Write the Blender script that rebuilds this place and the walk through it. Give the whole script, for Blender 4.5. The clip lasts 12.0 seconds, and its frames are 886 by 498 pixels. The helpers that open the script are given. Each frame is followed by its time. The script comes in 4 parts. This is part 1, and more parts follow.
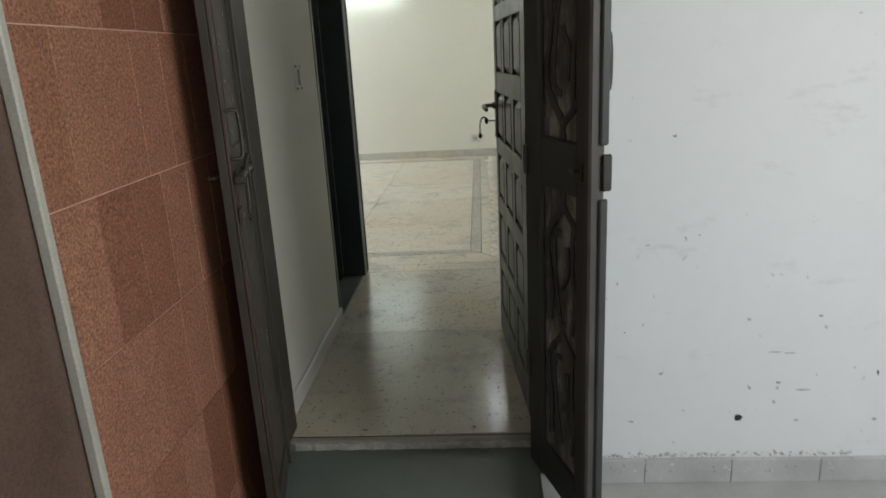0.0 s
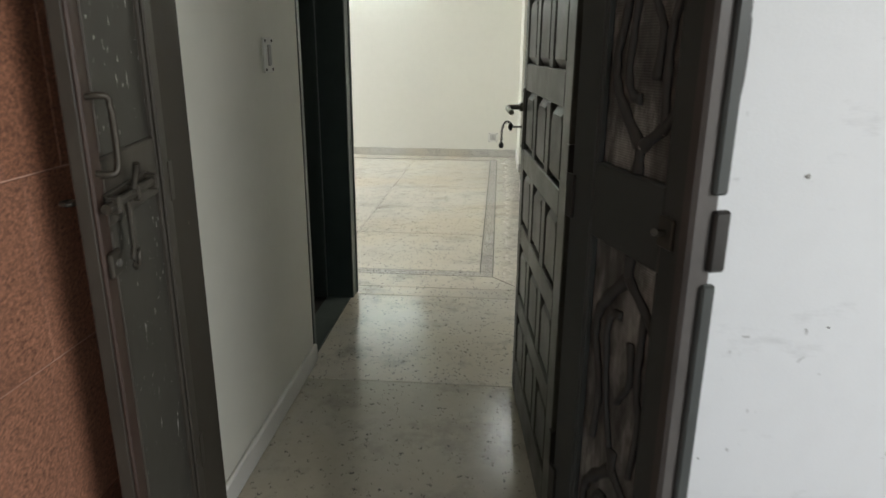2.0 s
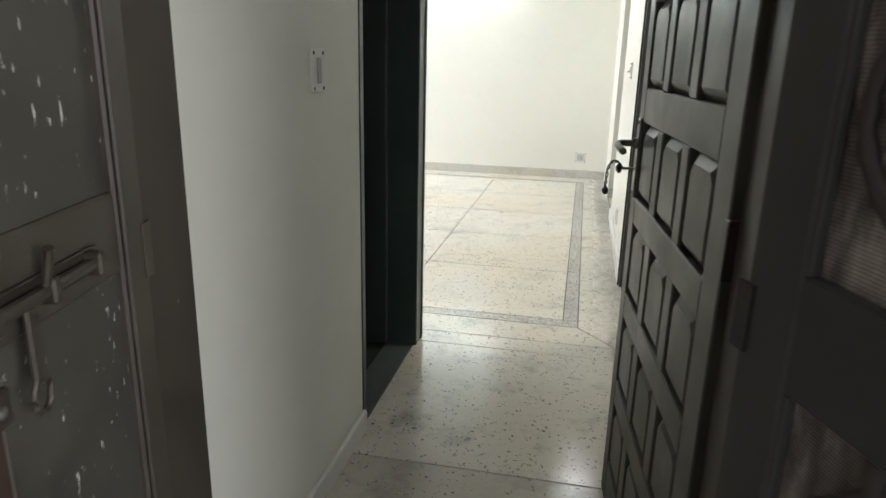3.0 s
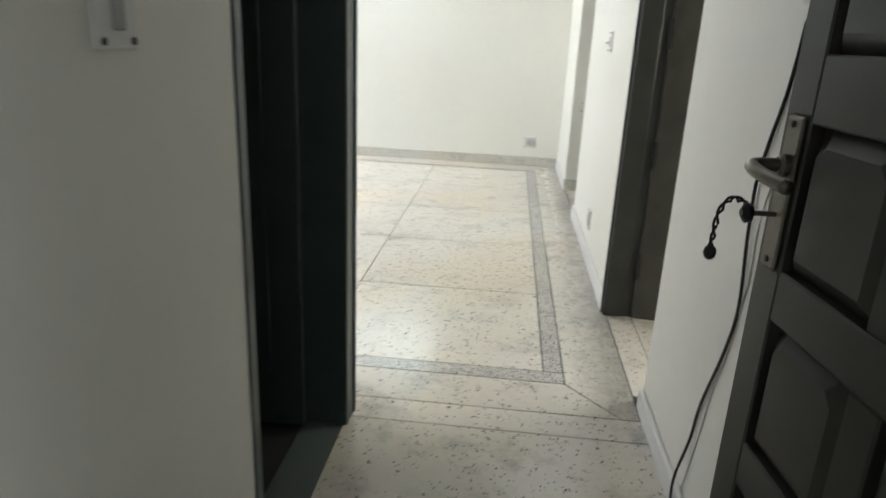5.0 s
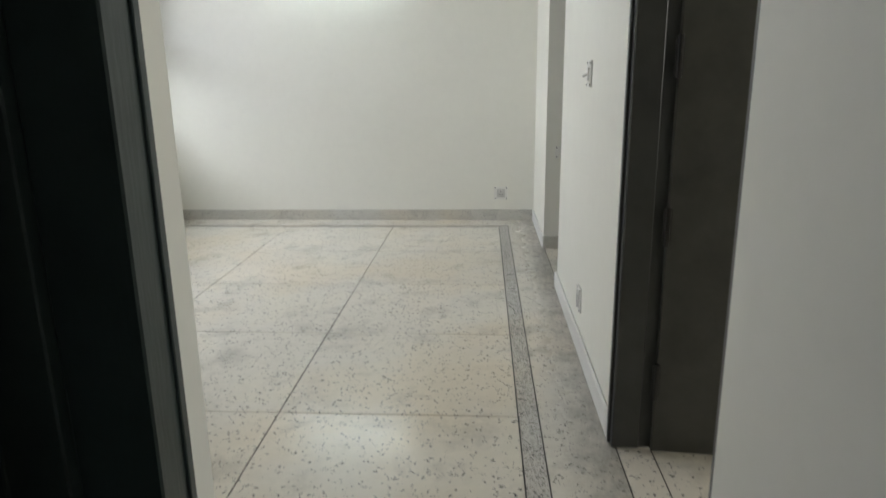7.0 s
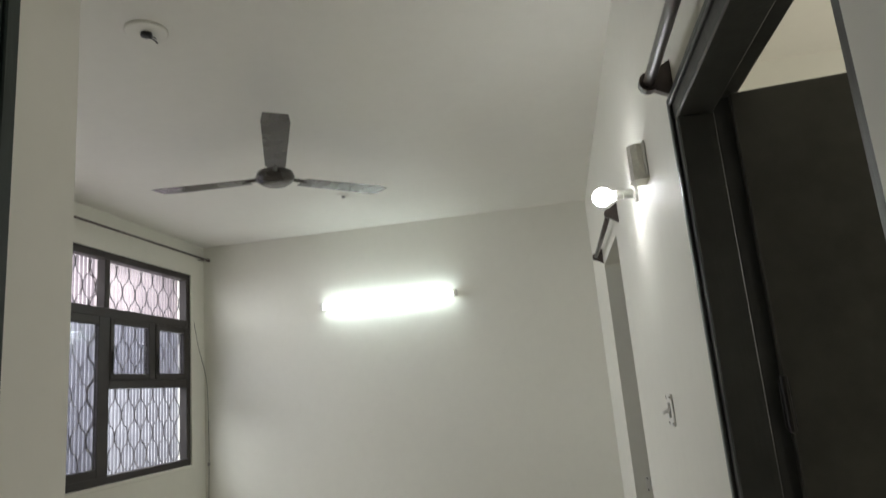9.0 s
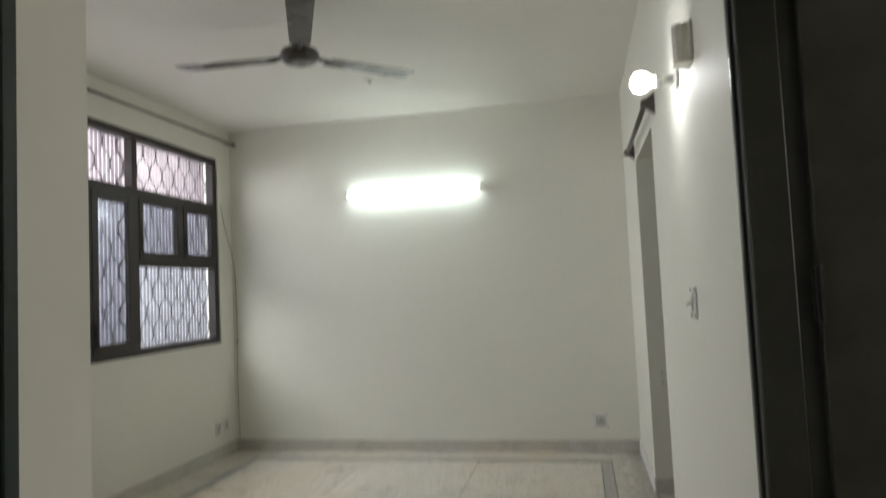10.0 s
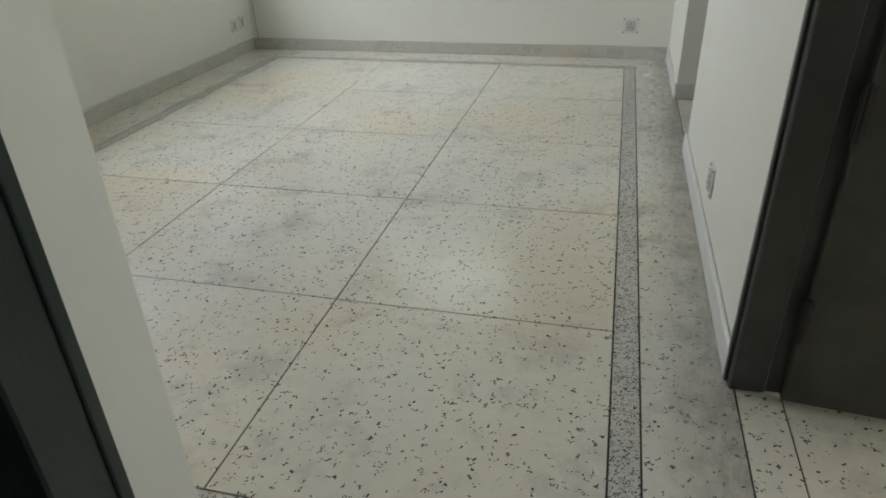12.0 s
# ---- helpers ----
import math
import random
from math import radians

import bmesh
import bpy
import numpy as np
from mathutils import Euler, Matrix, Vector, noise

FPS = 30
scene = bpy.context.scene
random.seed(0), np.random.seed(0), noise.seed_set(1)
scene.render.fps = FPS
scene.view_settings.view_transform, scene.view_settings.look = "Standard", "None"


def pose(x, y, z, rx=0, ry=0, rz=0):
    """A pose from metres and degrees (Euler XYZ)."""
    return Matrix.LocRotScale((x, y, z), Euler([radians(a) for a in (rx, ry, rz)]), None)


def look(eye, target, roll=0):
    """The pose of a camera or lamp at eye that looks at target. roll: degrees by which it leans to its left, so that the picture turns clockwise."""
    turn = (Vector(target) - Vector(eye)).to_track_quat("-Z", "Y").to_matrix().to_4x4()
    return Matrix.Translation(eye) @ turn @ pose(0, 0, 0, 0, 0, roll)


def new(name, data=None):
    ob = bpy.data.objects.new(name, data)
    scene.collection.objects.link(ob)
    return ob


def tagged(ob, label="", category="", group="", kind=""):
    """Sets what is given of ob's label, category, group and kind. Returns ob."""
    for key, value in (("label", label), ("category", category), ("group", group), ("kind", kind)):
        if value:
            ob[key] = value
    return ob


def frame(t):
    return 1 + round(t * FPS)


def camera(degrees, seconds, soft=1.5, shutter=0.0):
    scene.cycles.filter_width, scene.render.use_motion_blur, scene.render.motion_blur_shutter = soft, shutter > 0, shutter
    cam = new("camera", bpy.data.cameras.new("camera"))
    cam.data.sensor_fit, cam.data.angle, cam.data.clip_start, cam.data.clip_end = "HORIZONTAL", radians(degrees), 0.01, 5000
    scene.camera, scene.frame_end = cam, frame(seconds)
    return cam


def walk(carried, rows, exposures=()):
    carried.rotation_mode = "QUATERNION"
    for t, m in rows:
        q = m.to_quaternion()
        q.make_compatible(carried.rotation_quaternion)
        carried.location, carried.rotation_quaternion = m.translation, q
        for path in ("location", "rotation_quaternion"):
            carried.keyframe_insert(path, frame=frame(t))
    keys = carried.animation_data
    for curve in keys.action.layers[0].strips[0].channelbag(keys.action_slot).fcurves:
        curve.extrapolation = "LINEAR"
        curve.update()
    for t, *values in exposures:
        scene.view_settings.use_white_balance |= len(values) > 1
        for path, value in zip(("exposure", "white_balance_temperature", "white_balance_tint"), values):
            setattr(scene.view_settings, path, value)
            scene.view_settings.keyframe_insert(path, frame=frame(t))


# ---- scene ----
cam = camera(67.6, 12.0, 1.5, 0.4)
PATH = [
    (0, (0.778, 2.942, 1.373), (0.652, 4.857, 0.809), -3.0),
    (0.5, (0.858, 3.061, 1.374), (0.641, 4.982, 0.859), -1.8),
    (1, (0.879, 3.187, 1.362), (0.742, 5.099, 0.791), -0.7),
    (1.5, (0.8, 3.411, 1.356), (0.678, 5.331, 0.809), 1.7),
    (2, (0.763, 3.65, 1.336), (0.607, 5.557, 0.754), 0.4),
    (2.5, (0.785, 3.945, 1.357), (0.452, 5.852, 0.857), 1.0),
    (2.7, (0.758, 4.032, 1.356), (0.366, 5.922, 0.835), 1.6),
    (4.3, (0.499, 4.781, 1.335), (0.186, 6.653, 0.704), 0.1),
    (4.5, (0.485, 4.859, 1.335), (0.121, 6.724, 0.711), 0.3),
    (5, (0.46, 5.12, 1.287), (0.291, 7.015, 0.67), 2.7),
    (5.5, (0.391, 5.386, 1.318), (0.442, 7.292, 0.715), 2.3),
    (6, (0.432, 5.677, 1.274), (0.28, 7.573, 0.656), -0.9),
    (6.5, (0.527, 5.89, 1.257), (0.435, 7.796, 0.659), -0.3),
    (8.3, (0.552, 6.421, 1.388), (0.256, 8.396, 1.473), -3.3),
    (8.5, (0.578, 6.447, 1.402), (0.276, 8.413, 1.596), -3.9),
    (9, (0.613, 6.487, 1.432), (0.311, 8.419, 1.847), -5.0),
    (9.5, (0.607, 6.502, 1.43), (0.288, 8.403, 1.962), -3.5),
    (10, (0.597, 6.534, 1.382), (0.196, 8.489, 1.501), -2.6),
    (10.5, (0.612, 6.560, 1.32), (0.155, 8.481, 1.004), -3.1),
    (11, (0.626, 6.585, 1.297), (0.248, 8.414, 0.582), -1.1),
    (11.5, (0.613, 6.619, 1.282), (0.236, 8.363, 0.38), -1.3),
    (12, (0.599, 6.628, 1.268), (0.149, 8.318, 0.298), -1.9),
]
EXPOSURES = [(0.0, 0.72, 6600, 6), (1.5, 0.76, 6600, 7), (2.0, 1.0, 6600, 8), (2.6, 1.56, 6450, 9), (4.4, 1.42, 6250, 11), (5.5, 1.3, 6200, 11), (6.6, 0.84, 6200, 11), (8.4, 0.17, 6400, 11), (9.5, 0.03, 6550, 11), (10.5, 0.10, 6500, 9), (11.2, 0.36, 6300, 9), (12.0, 0.44, 6150, 8)]
walk(cam, [(t, look(eye, target, roll)) for t, eye, target, roll in PATH], EXPOSURES)
# ---- world and large lights ----
world = bpy.data.worlds.new("sky")
scene.world = world
world.use_nodes = True
wn = world.node_tree.nodes
sky = wn.new("ShaderNodeTexSky")
sky.sky_type = "NISHITA"
sky.sun_disc = False
sky.sun_elevation, sky.sun_rotation = radians(40), radians(95)
wn["Background"].inputs["Strength"].default_value = 0.08
world.node_tree.links.new(sky.outputs["Color"], wn["Background"].inputs["Color"])


def area_lamp(name, eye, target, sx, sy, power, color):
    data = bpy.data.lights.new(name, "AREA")
    data.shape, data.size, data.size_y, data.energy, data.color = "RECTANGLE", sx, sy, power, color
    ob = new(name, data)
    ob.matrix_world = look(eye, target)
    return ob


LANDING_W, WINDOW_W, SKY_W, SIDE_W, TUBE_E, BULB_E = 40.0, 32.0, 235.0, 24.0, 11.5, 60.0
area_lamp("landing_daylight", (3.56, 2.7, 1.7), (0.0, 2.95, 0.6), 1.7, 1.5, LANDING_W, (0.97, 0.98, 0.98))
area_lamp("window_daylight", (-2.86, 10.35, 1.8), (0.0, 10.35, 1.7), 3.1, 1.6, WINDOW_W, (0.95, 0.97, 1.0))
area_lamp("window_skylight", (-3.75, 9.7, 3.0), (-0.6, 10.2, 0.4), 4.6, 1.9, SKY_W, (0.94, 0.97, 1.0))
# weak unseen fill lamp, added behind the landing to brighten the open leaves
area_lamp("landing_fill", (1.5, 0.58, 1.75), (1.2, 3.0, 1.4), 1.4, 1.2, 2.5, (0.97, 0.98, 0.98))
area_lamp("side_room_daylight", (3.5, 8.4, 1.7), (0.0, 8.4, 1.6), 1.2, 1.2, SIDE_W, (1.0, 0.97, 0.88))


# ---- materials ----
def nodes_of(name):
    m = bpy.data.materials.new(name)
    m.use_nodes = True
    nt = m.node_tree
    return m, nt, nt.nodes["Principled BSDF"]


def tex_noise(nt, scale, detail=4.0, rough=0.6, vec=None):
    n = nt.nodes.new("ShaderNodeTexNoise")
    n.inputs["Scale"].default_value, n.inputs["Detail"].default_value, n.inputs["Roughness"].default_value = scale, detail, rough
    if vec is not None:
        nt.links.new(vec, n.inputs["Vector"])
    return n


def position(nt, sx=1.0, sy=1.0, sz=1.0):
    g = nt.nodes.new("ShaderNodeNewGeometry")
    mp = nt.nodes.new("ShaderNodeMapping")
    mp.inputs["Scale"].default_value = (sx, sy, sz)
    nt.links.new(g.outputs["Position"], mp.inputs["Vector"])
    return mp.outputs["Vector"]


def ramp(nt, fac, stops):
    r = nt.nodes.new("ShaderNodeValToRGB")
    el = r.color_ramp.elements
    while len(el) < len(stops):
        el.new(0.5)
    for e, (p, c) in zip(el, stops):
        e.position, e.color = p, (*c, 1) if len(c) == 3 else c
    nt.links.new(fac, r.inputs["Fac"])
    return r.outputs["Color"]


def mix(nt, fac, a, b, kind="MIX"):
    n = nt.nodes.new("ShaderNodeMix")
    n.data_type, n.blend_type = "RGBA", kind
    for sock, v in ((n.inputs["Factor"], fac), (n.inputs["A"], a), (n.inputs["B"], b)):
        if isinstance(v, (int, float)):
            sock.default_value = v
        elif isinstance(v, tuple):
            sock.default_value = (*v, 1)
        else:
            nt.links.new(v, sock)
    return n.outputs["Result"]


def bump(nt, bsdf, height, strength, dist=0.002):
    b = nt.nodes.new("ShaderNodeBump")
    b.inputs["Strength"].default_value, b.inputs["Distance"].default_value = strength, dist
    nt.links.new(height, b.inputs["Height"])
    nt.links.new(b.outputs["Normal"], bsdf.inputs["Normal"])


def grey(v):
    return (v, v, v)


def plain(name, color, rough=0.5, metal=0.0, var=0.25, scale=9.0, fine=120.0, bumps=0.15, coat=0.0):
    """Paint, metal or plastic with soft mottling at two scales and a fine relief."""
    m, nt, b = nodes_of(name)
    p = position(nt)
    big, small = tex_noise(nt, scale, 5, vec=p), tex_noise(nt, fine, 3, vec=p)
    lo = tuple(c * (1 - var) for c in color)
    hi = tuple(min(1, c * (1 + var)) for c in color)
    c = ramp(nt, big.outputs["Fac"], [(0.3, lo), (0.7, hi)])
    c = mix(nt, 0.25, c, ramp(nt, small.outputs["Fac"], [(0.35, lo), (0.65, hi)]))
    nt.links.new(c, b.inputs["Base Color"])
    nt.links.new(ramp(nt, big.outputs["Fac"], [(0.2, grey(max(0, rough - 0.1))), (0.8, grey(min(1, rough + 0.1)))]), b.inputs["Roughness"])
    b.inputs["Metallic"].default_value = metal
    b.inputs["Coat Weight"].default_value = coat
    bump(nt, b, small.outputs["Fac"], bumps, 0.001)
    return m


def plaster(name, color, marks=0.0):
    """Painted wall: brush mottling, faint undulation, some scuffs and specks."""
    m, nt, b = nodes_of(name)
    p = position(nt)
    big, mid, fine = tex_noise(nt, 1.3, 4, vec=p), tex_noise(nt, 14, 5, vec=p), tex_noise(nt, 160, 3, vec=p)
    c = ramp(nt, big.outputs["Fac"], [(0.25, tuple(v * 0.95 for v in color)), (0.75, color)])
    c = mix(nt, 0.3, c, ramp(nt, mid.outputs["Fac"], [(0.3, tuple(v * 0.94 for v in color)), (0.6, color)]))
    if marks:
        sp = tex_noise(nt, 34, 2, 0.4, vec=p)
        spm = ramp(nt, sp.outputs["Fac"], [(0.70, grey(0)), (0.76, grey(1))])
        smear = tex_noise(nt, 5, 6, 0.7, vec=position(nt, 0.6, 1, 1.6))
        c = mix(nt, ramp(nt, smear.outputs["Fac"], [(0.60, grey(0)), (0.72, grey(0.3))]), c, (0.42, 0.42, 0.43))
        gate = ramp(nt, tex_noise(nt, 3.1, 2, vec=p).outputs["Fac"], [(0.5, grey(0)), (0.58, grey(1))])
        fac = nt.nodes.new("ShaderNodeMath")
        fac.operation = "MULTIPLY"
        nt.links.new(spm, fac.inputs[0])
        nt.links.new(gate, fac.inputs[1])
        f2 = nt.nodes.new("ShaderNodeMath")
        f2.operation = "MULTIPLY"
        f2.inputs[1].default_value = marks
        nt.links.new(fac.outputs[0], f2.inputs[0])
        c = mix(nt, f2.outputs[0], c, (0.18, 0.17, 0.16))
    nt.links.new(c, b.inputs["Base Color"])
    b.inputs["Roughness"].default_value = 0.62
    b.inputs["Specular IOR Level"].default_value = 0.35
    h = mix(nt, 0.35, mid.outputs["Fac"], fine.outputs["Fac"])
    bump(nt, b, h, 0.22, 0.004)
    return m


def edge_mask(nt, axis, lo, hi, wobble=0.0, scale=7.0):
    """Rises from 0 to 1 as a world coordinate runs from lo to hi, with a ragged edge."""
    g, sp = nt.nodes.new("ShaderNodeNewGeometry"), nt.nodes.new("ShaderNodeSeparateXYZ")
    nt.links.new(g.outputs["Position"], sp.inputs[0])
    n = tex_noise(nt, scale, 6, 0.7, vec=g.outputs["Position"])
    ad = nt.nodes.new("ShaderNodeMath")
    ad.operation, ad.inputs[1].default_value = "MULTIPLY_ADD", wobble
    nt.links.new(n.outputs["Fac"], ad.inputs[0])
    nt.links.new(sp.outputs[axis], ad.inputs[2])
    mr = nt.nodes.new("ShaderNodeMapRange")
    mr.interpolation_type = "SMOOTHSTEP"
    mr.inputs["From Min"].default_value, mr.inputs["From Max"].default_value = lo + wobble / 2, hi + wobble / 2
    nt.links.new(ad.outputs[0], mr.inputs["Value"])
    return mr.outputs["Result"]


def terrazzo(name, base, chip_scale, keep, size, stain=0.5, chip=(0.085, 0.085, 0.083), grime=()):
    """Polished cast terrazzo: cream matrix, dark marble chips, grey dirt in clouds."""
    m, nt, b = nodes_of(name)
    p = position(nt)
    wob = tex_noise(nt, 55, 2, vec=p)
    warp = mix(nt, 0.024, p, wob.outputs["Color"], "LINEAR_LIGHT")
    v = nt.nodes.new("ShaderNodeTexVoronoi")
    v.inputs["Scale"].default_value = chip_scale
    v.inputs["Randomness"].default_value = 1.0
    nt.links.new(warp, v.inputs["Vector"])
    near = ramp(nt, v.outputs["Distance"], [(size - 0.05, grey(1)), (size + 0.03, grey(0))])
    sel = nt.nodes.new("ShaderNodeSeparateColor")
    nt.links.new(v.outputs["Color"], sel.inputs["Color"])
    pick = ramp(nt, sel.outputs[0], [(keep, grey(1)), (keep + 0.01, grey(0))])
    dark = nt.nodes.new("ShaderNodeMath")
    dark.operation = "MULTIPLY"
    nt.links.new(near, dark.inputs[0])
    nt.links.new(pick, dark.inputs[1])
    big, mid = tex_noise(nt, 1.9, 6, 0.65, vec=p), tex_noise(nt, 24, 4, vec=p)
    c = ramp(nt, big.outputs["Fac"], [(0.28, tuple(x * 0.90 for x in base)), (0.5, base), (0.75, tuple(min(1, x * k) for x, k in zip(base, (1.08, 1.05, 0.97))))])
    c = mix(nt, 0.3, c, ramp(nt, mid.outputs["Fac"], [(0.3, tuple(x * 0.84 for x in base)), (0.65, tuple(min(1, x * 1.06) for x in base))]))
    yellow = ramp(nt, tex_noise(nt, 0.9, 3, 0.5, vec=p).outputs["Fac"], [(0.46, grey(0)), (0.64, grey(0.5))])
    c = mix(nt, yellow, c, tuple(x * k for x, k in zip(base, (1.02, 0.91, 0.74))))
    dirt = ramp(nt, tex_noise(nt, 3.4, 7, 0.72, vec=p).outputs["Fac"], [(0.52, grey(0)), (0.72, grey(stain))])
    c = mix(nt, dirt, c, (0.17, 0.16, 0.145))
    oi = nt.nodes.new("ShaderNodeObjectInfo")
    c = mix(nt, 1.0, c, ramp(nt, oi.outputs["Random"], [(0, grey(0.95)), (1, grey(1))]), "MULTIPLY")
    c = mix(nt, dark.outputs[0], c, chip)
    rough = ramp(nt, big.outputs["Fac"], [(0.25, grey(0.225)), (0.75, grey(0.18))])
    for axis, lo, hi, wobble, depth in grime:
        # trodden dirt: a ragged strip of grey dust with scuffed pale streaks in it
        m1 = mix(nt, 1.0, edge_mask(nt, axis, lo, hi, wobble), grey(depth), "MULTIPLY")
        streak = ramp(nt, tex_noise(nt, 16, 6, 0.75, vec=position(nt, 1.6, 0.7, 1)).outputs["Fac"], [(0.34, grey(0.35)), (0.62, grey(1))])
        m1 = mix(nt, 1.0, m1, streak, "MULTIPLY")
        c = mix(nt, m1, c, (0.20, 0.19, 0.165))
        rough = mix(nt, m1, rough, grey(0.6))
    nt.links.new(c, b.inputs["Base Color"])
    nt.links.new(rough, b.inputs["Roughness"])
    bump(nt, b, mid.outputs["Fac"], 0.1, 0.001)
    return m


def red_stone(name):
    """Honed red agra stone with grain and a tone of its own for each piece."""
    m, nt, b = nodes_of(name)
    p = position(nt)
    grain, coarse = tex_noise(nt, 150, 6, 0.85, vec=p), tex_noise(nt, 7, 5, vec=p)
    oi = nt.nodes.new("ShaderNodeObjectInfo")
    tone = ramp(nt, oi.outputs["Random"], [(0, (0.21, 0.088, 0.052)), (0.5, (0.26, 0.116, 0.070)), (1, (0.30, 0.142, 0.090))])
    c = mix(nt, 1.0, tone, ramp(nt, grain.outputs["Fac"], [(0.36, grey(0.12)), (0.5, grey(0.5)), (0.64, grey(1.0))]), "OVERLAY")
    c = mix(nt, 0.35, c, ramp(nt, coarse.outputs["Fac"], [(0.3, grey(0.4)), (0.7, grey(0.62))]), "OVERLAY")
    pits = ramp(nt, tex_noise(nt, 75, 3, vec=p).outputs["Fac"], [(0.70, grey(0)), (0.76, grey(0.7))])
    c = mix(nt, pits, c, (0.1, 0.035, 0.02))
    nt.links.new(c, b.inputs["Base Color"])
    b.inputs["Roughness"].default_value = 0.55
    bump(nt, b, grain.outputs["Fac"], 0.55, 0.0018)
    return m


def granite(name, base, spread=0.55, rough=0.18):
    m, nt, b = nodes_of(name)
    p = position(nt)
    g1, g2 = tex_noise(nt, 210, 4, 0.8, vec=p), tex_noise(nt, 6, 4, vec=p)
    c = ramp(nt, g1.outputs["Fac"], [(0.32, tuple(x * (1 - spread) for x in base)), (0.5, base), (0.7, tuple(min(1, x * (1 + spread)) for x in base))])
    c = mix(nt, 0.4, c, ramp(nt, g2.outputs["Fac"], [(0.3, tuple(x * 0.7 for x in base)), (0.7, tuple(min(1, x * 1.3) for x in base))]))
    nt.links.new(c, b.inputs["Base Color"])
    b.inputs["Roughness"].default_value = rough
    bump(nt, b, g2.outputs["Fac"], 0.05, 0.002)
    return m


def chipped(name, color, under, amount=0.70, rough=0.35, stretch=0.35, grain=70):
    """Old gloss paint with vertical flakes knocked off to a pale ground."""
    m, nt, b = nodes_of(name)
    p, ps = position(nt), position(nt, 1, 1, stretch)
    big, fine = tex_noise(nt, 8, 5, vec=p), tex_noise(nt, 140, 3, vec=p)
    flake = ramp(nt, tex_noise(nt, grain, 3, 0.55, vec=ps).outputs["Fac"], [(amount, grey(0)), (amount + 0.02, grey(1))])
    zone = ramp(nt, tex_noise(nt, 9, 3, vec=p).outputs["Fac"], [(0.46, grey(0)), (0.55, grey(1))])
    f = mix(nt, 1.0, flake, zone, "MULTIPLY")
    c = ramp(nt, big.outputs["Fac"], [(0.3, tuple(x * 0.75 for x in color)), (0.7, tuple(x * 1.2 for x in color))])
    c = mix(nt, f, c, under)
    nt.links.new(c, b.inputs["Base Color"])
    nt.links.new(ramp(nt, big.outputs["Fac"], [(0.25, grey(rough)), (0.75, grey(rough + 0.2))]), b.inputs["Roughness"])
    h = mix(nt, 0.3, big.outputs["Fac"], fine.outputs["Fac"])
    bump(nt, b, h, 0.25, 0.002)
    return m


def gloss_paint(name, color, under, rough=0.26, chips=0.79):
    """Thick brushed gloss enamel: long vertical brush ridges, drips and small knocks."""
    m, nt, b = nodes_of(name)
    p, brush = position(nt), position(nt, 1, 1, 0.09)
    big, ridge, lump = tex_noise(nt, 6, 5, vec=p), tex_noise(nt, 95, 4, 0.6, vec=brush), tex_noise(nt, 26, 4, 0.65, vec=position(nt, 1, 1, 0.45))
    c = ramp(nt, big.outputs["Fac"], [(0.3, tuple(x * 0.8 for x in color)), (0.7, tuple(x * 1.2 for x in color))])
    knock = ramp(nt, tex_noise(nt, 75, 3, 0.55, vec=position(nt, 1, 1, 0.3)).outputs["Fac"], [(chips, grey(0)), (chips + 0.02, grey(1))])
    nt.links.new(mix(nt, knock, c, under), b.inputs["Base Color"])
    nt.links.new(ramp(nt, lump.outputs["Fac"], [(0.3, grey(rough)), (0.7, grey(rough + 0.08))]), b.inputs["Roughness"])
    bump(nt, b, mix(nt, 0.35, ridge.outputs["Fac"], lump.outputs["Fac"]), 0.35, 0.003)
    return m


def dusty_glass(name):
    """Grimy window glass that holds back about half of the daylight."""
    m, nt, b = nodes_of(name)
    nt.nodes.remove(b)
    t, d, mx = nt.nodes.new("ShaderNodeBsdfTransparent"), nt.nodes.new("ShaderNodeBsdfGlossy"), nt.nodes.new("ShaderNodeMixShader")
    t.inputs["Color"].default_value = (0.72, 0.72, 0.75, 1)
    d.inputs["Color"].default_value = (0.8, 0.8, 0.8, 1)
    d.inputs["Roughness"].default_value = 0.15
    nt.links.new(ramp(nt, tex_noise(nt, 9, 5, vec=position(nt)).outputs["Fac"], [(0.3, grey(0.04)), (0.7, grey(0.10))]), mx.inputs["Fac"])
    nt.links.new(t.outputs[0], mx.inputs[1])
    nt.links.new(d.outputs[0], mx.inputs[2])
    nt.links.new(mx.outputs[0], nt.nodes["Material Output"].inputs["Surface"])
    return m


def glow(name, color, strength):
    m, nt, b = nodes_of(name)
    b.inputs["Base Color"].default_value = (*color, 1)
    b.inputs["Emission Color"].default_value = (*color, 1)
    b.inputs["Emission Strength"].default_value = strength
    return m


def gauze(name):
    """Fine woven wire gauze, dusty, backed by dark ply."""
    m, nt, b = nodes_of(name)
    p = position(nt)
    w = nt.nodes.new("ShaderNodeTexWave")
    w.bands_direction = "Z"
    w.inputs["Scale"].default_value, w.inputs["Distortion"].default_value = 70.0, 1.2
    nt.links.new(p, w.inputs["Vector"])
    dust = tex_noise(nt, 16, 6, 0.7, vec=position(nt, 1, 1, 0.35))
    c = ramp(nt, dust.outputs["Fac"], [(0.34, (0.055, 0.055, 0.053)), (0.5, (0.17, 0.168, 0.16)), (0.66, (0.46, 0.46, 0.44))])
    c = mix(nt, 0.35, c, ramp(nt, w.outputs["Fac"], [(0.2, grey(0.35)), (0.8, grey(1))]), "MULTIPLY")
    nt.links.new(c, b.inputs["Base Color"])
    b.inputs["Roughness"].default_value, b.inputs["Metallic"].default_value = 0.5, 0.25
    bump(nt, b, w.outputs["Fac"], 0.35, 0.0015)
    return m


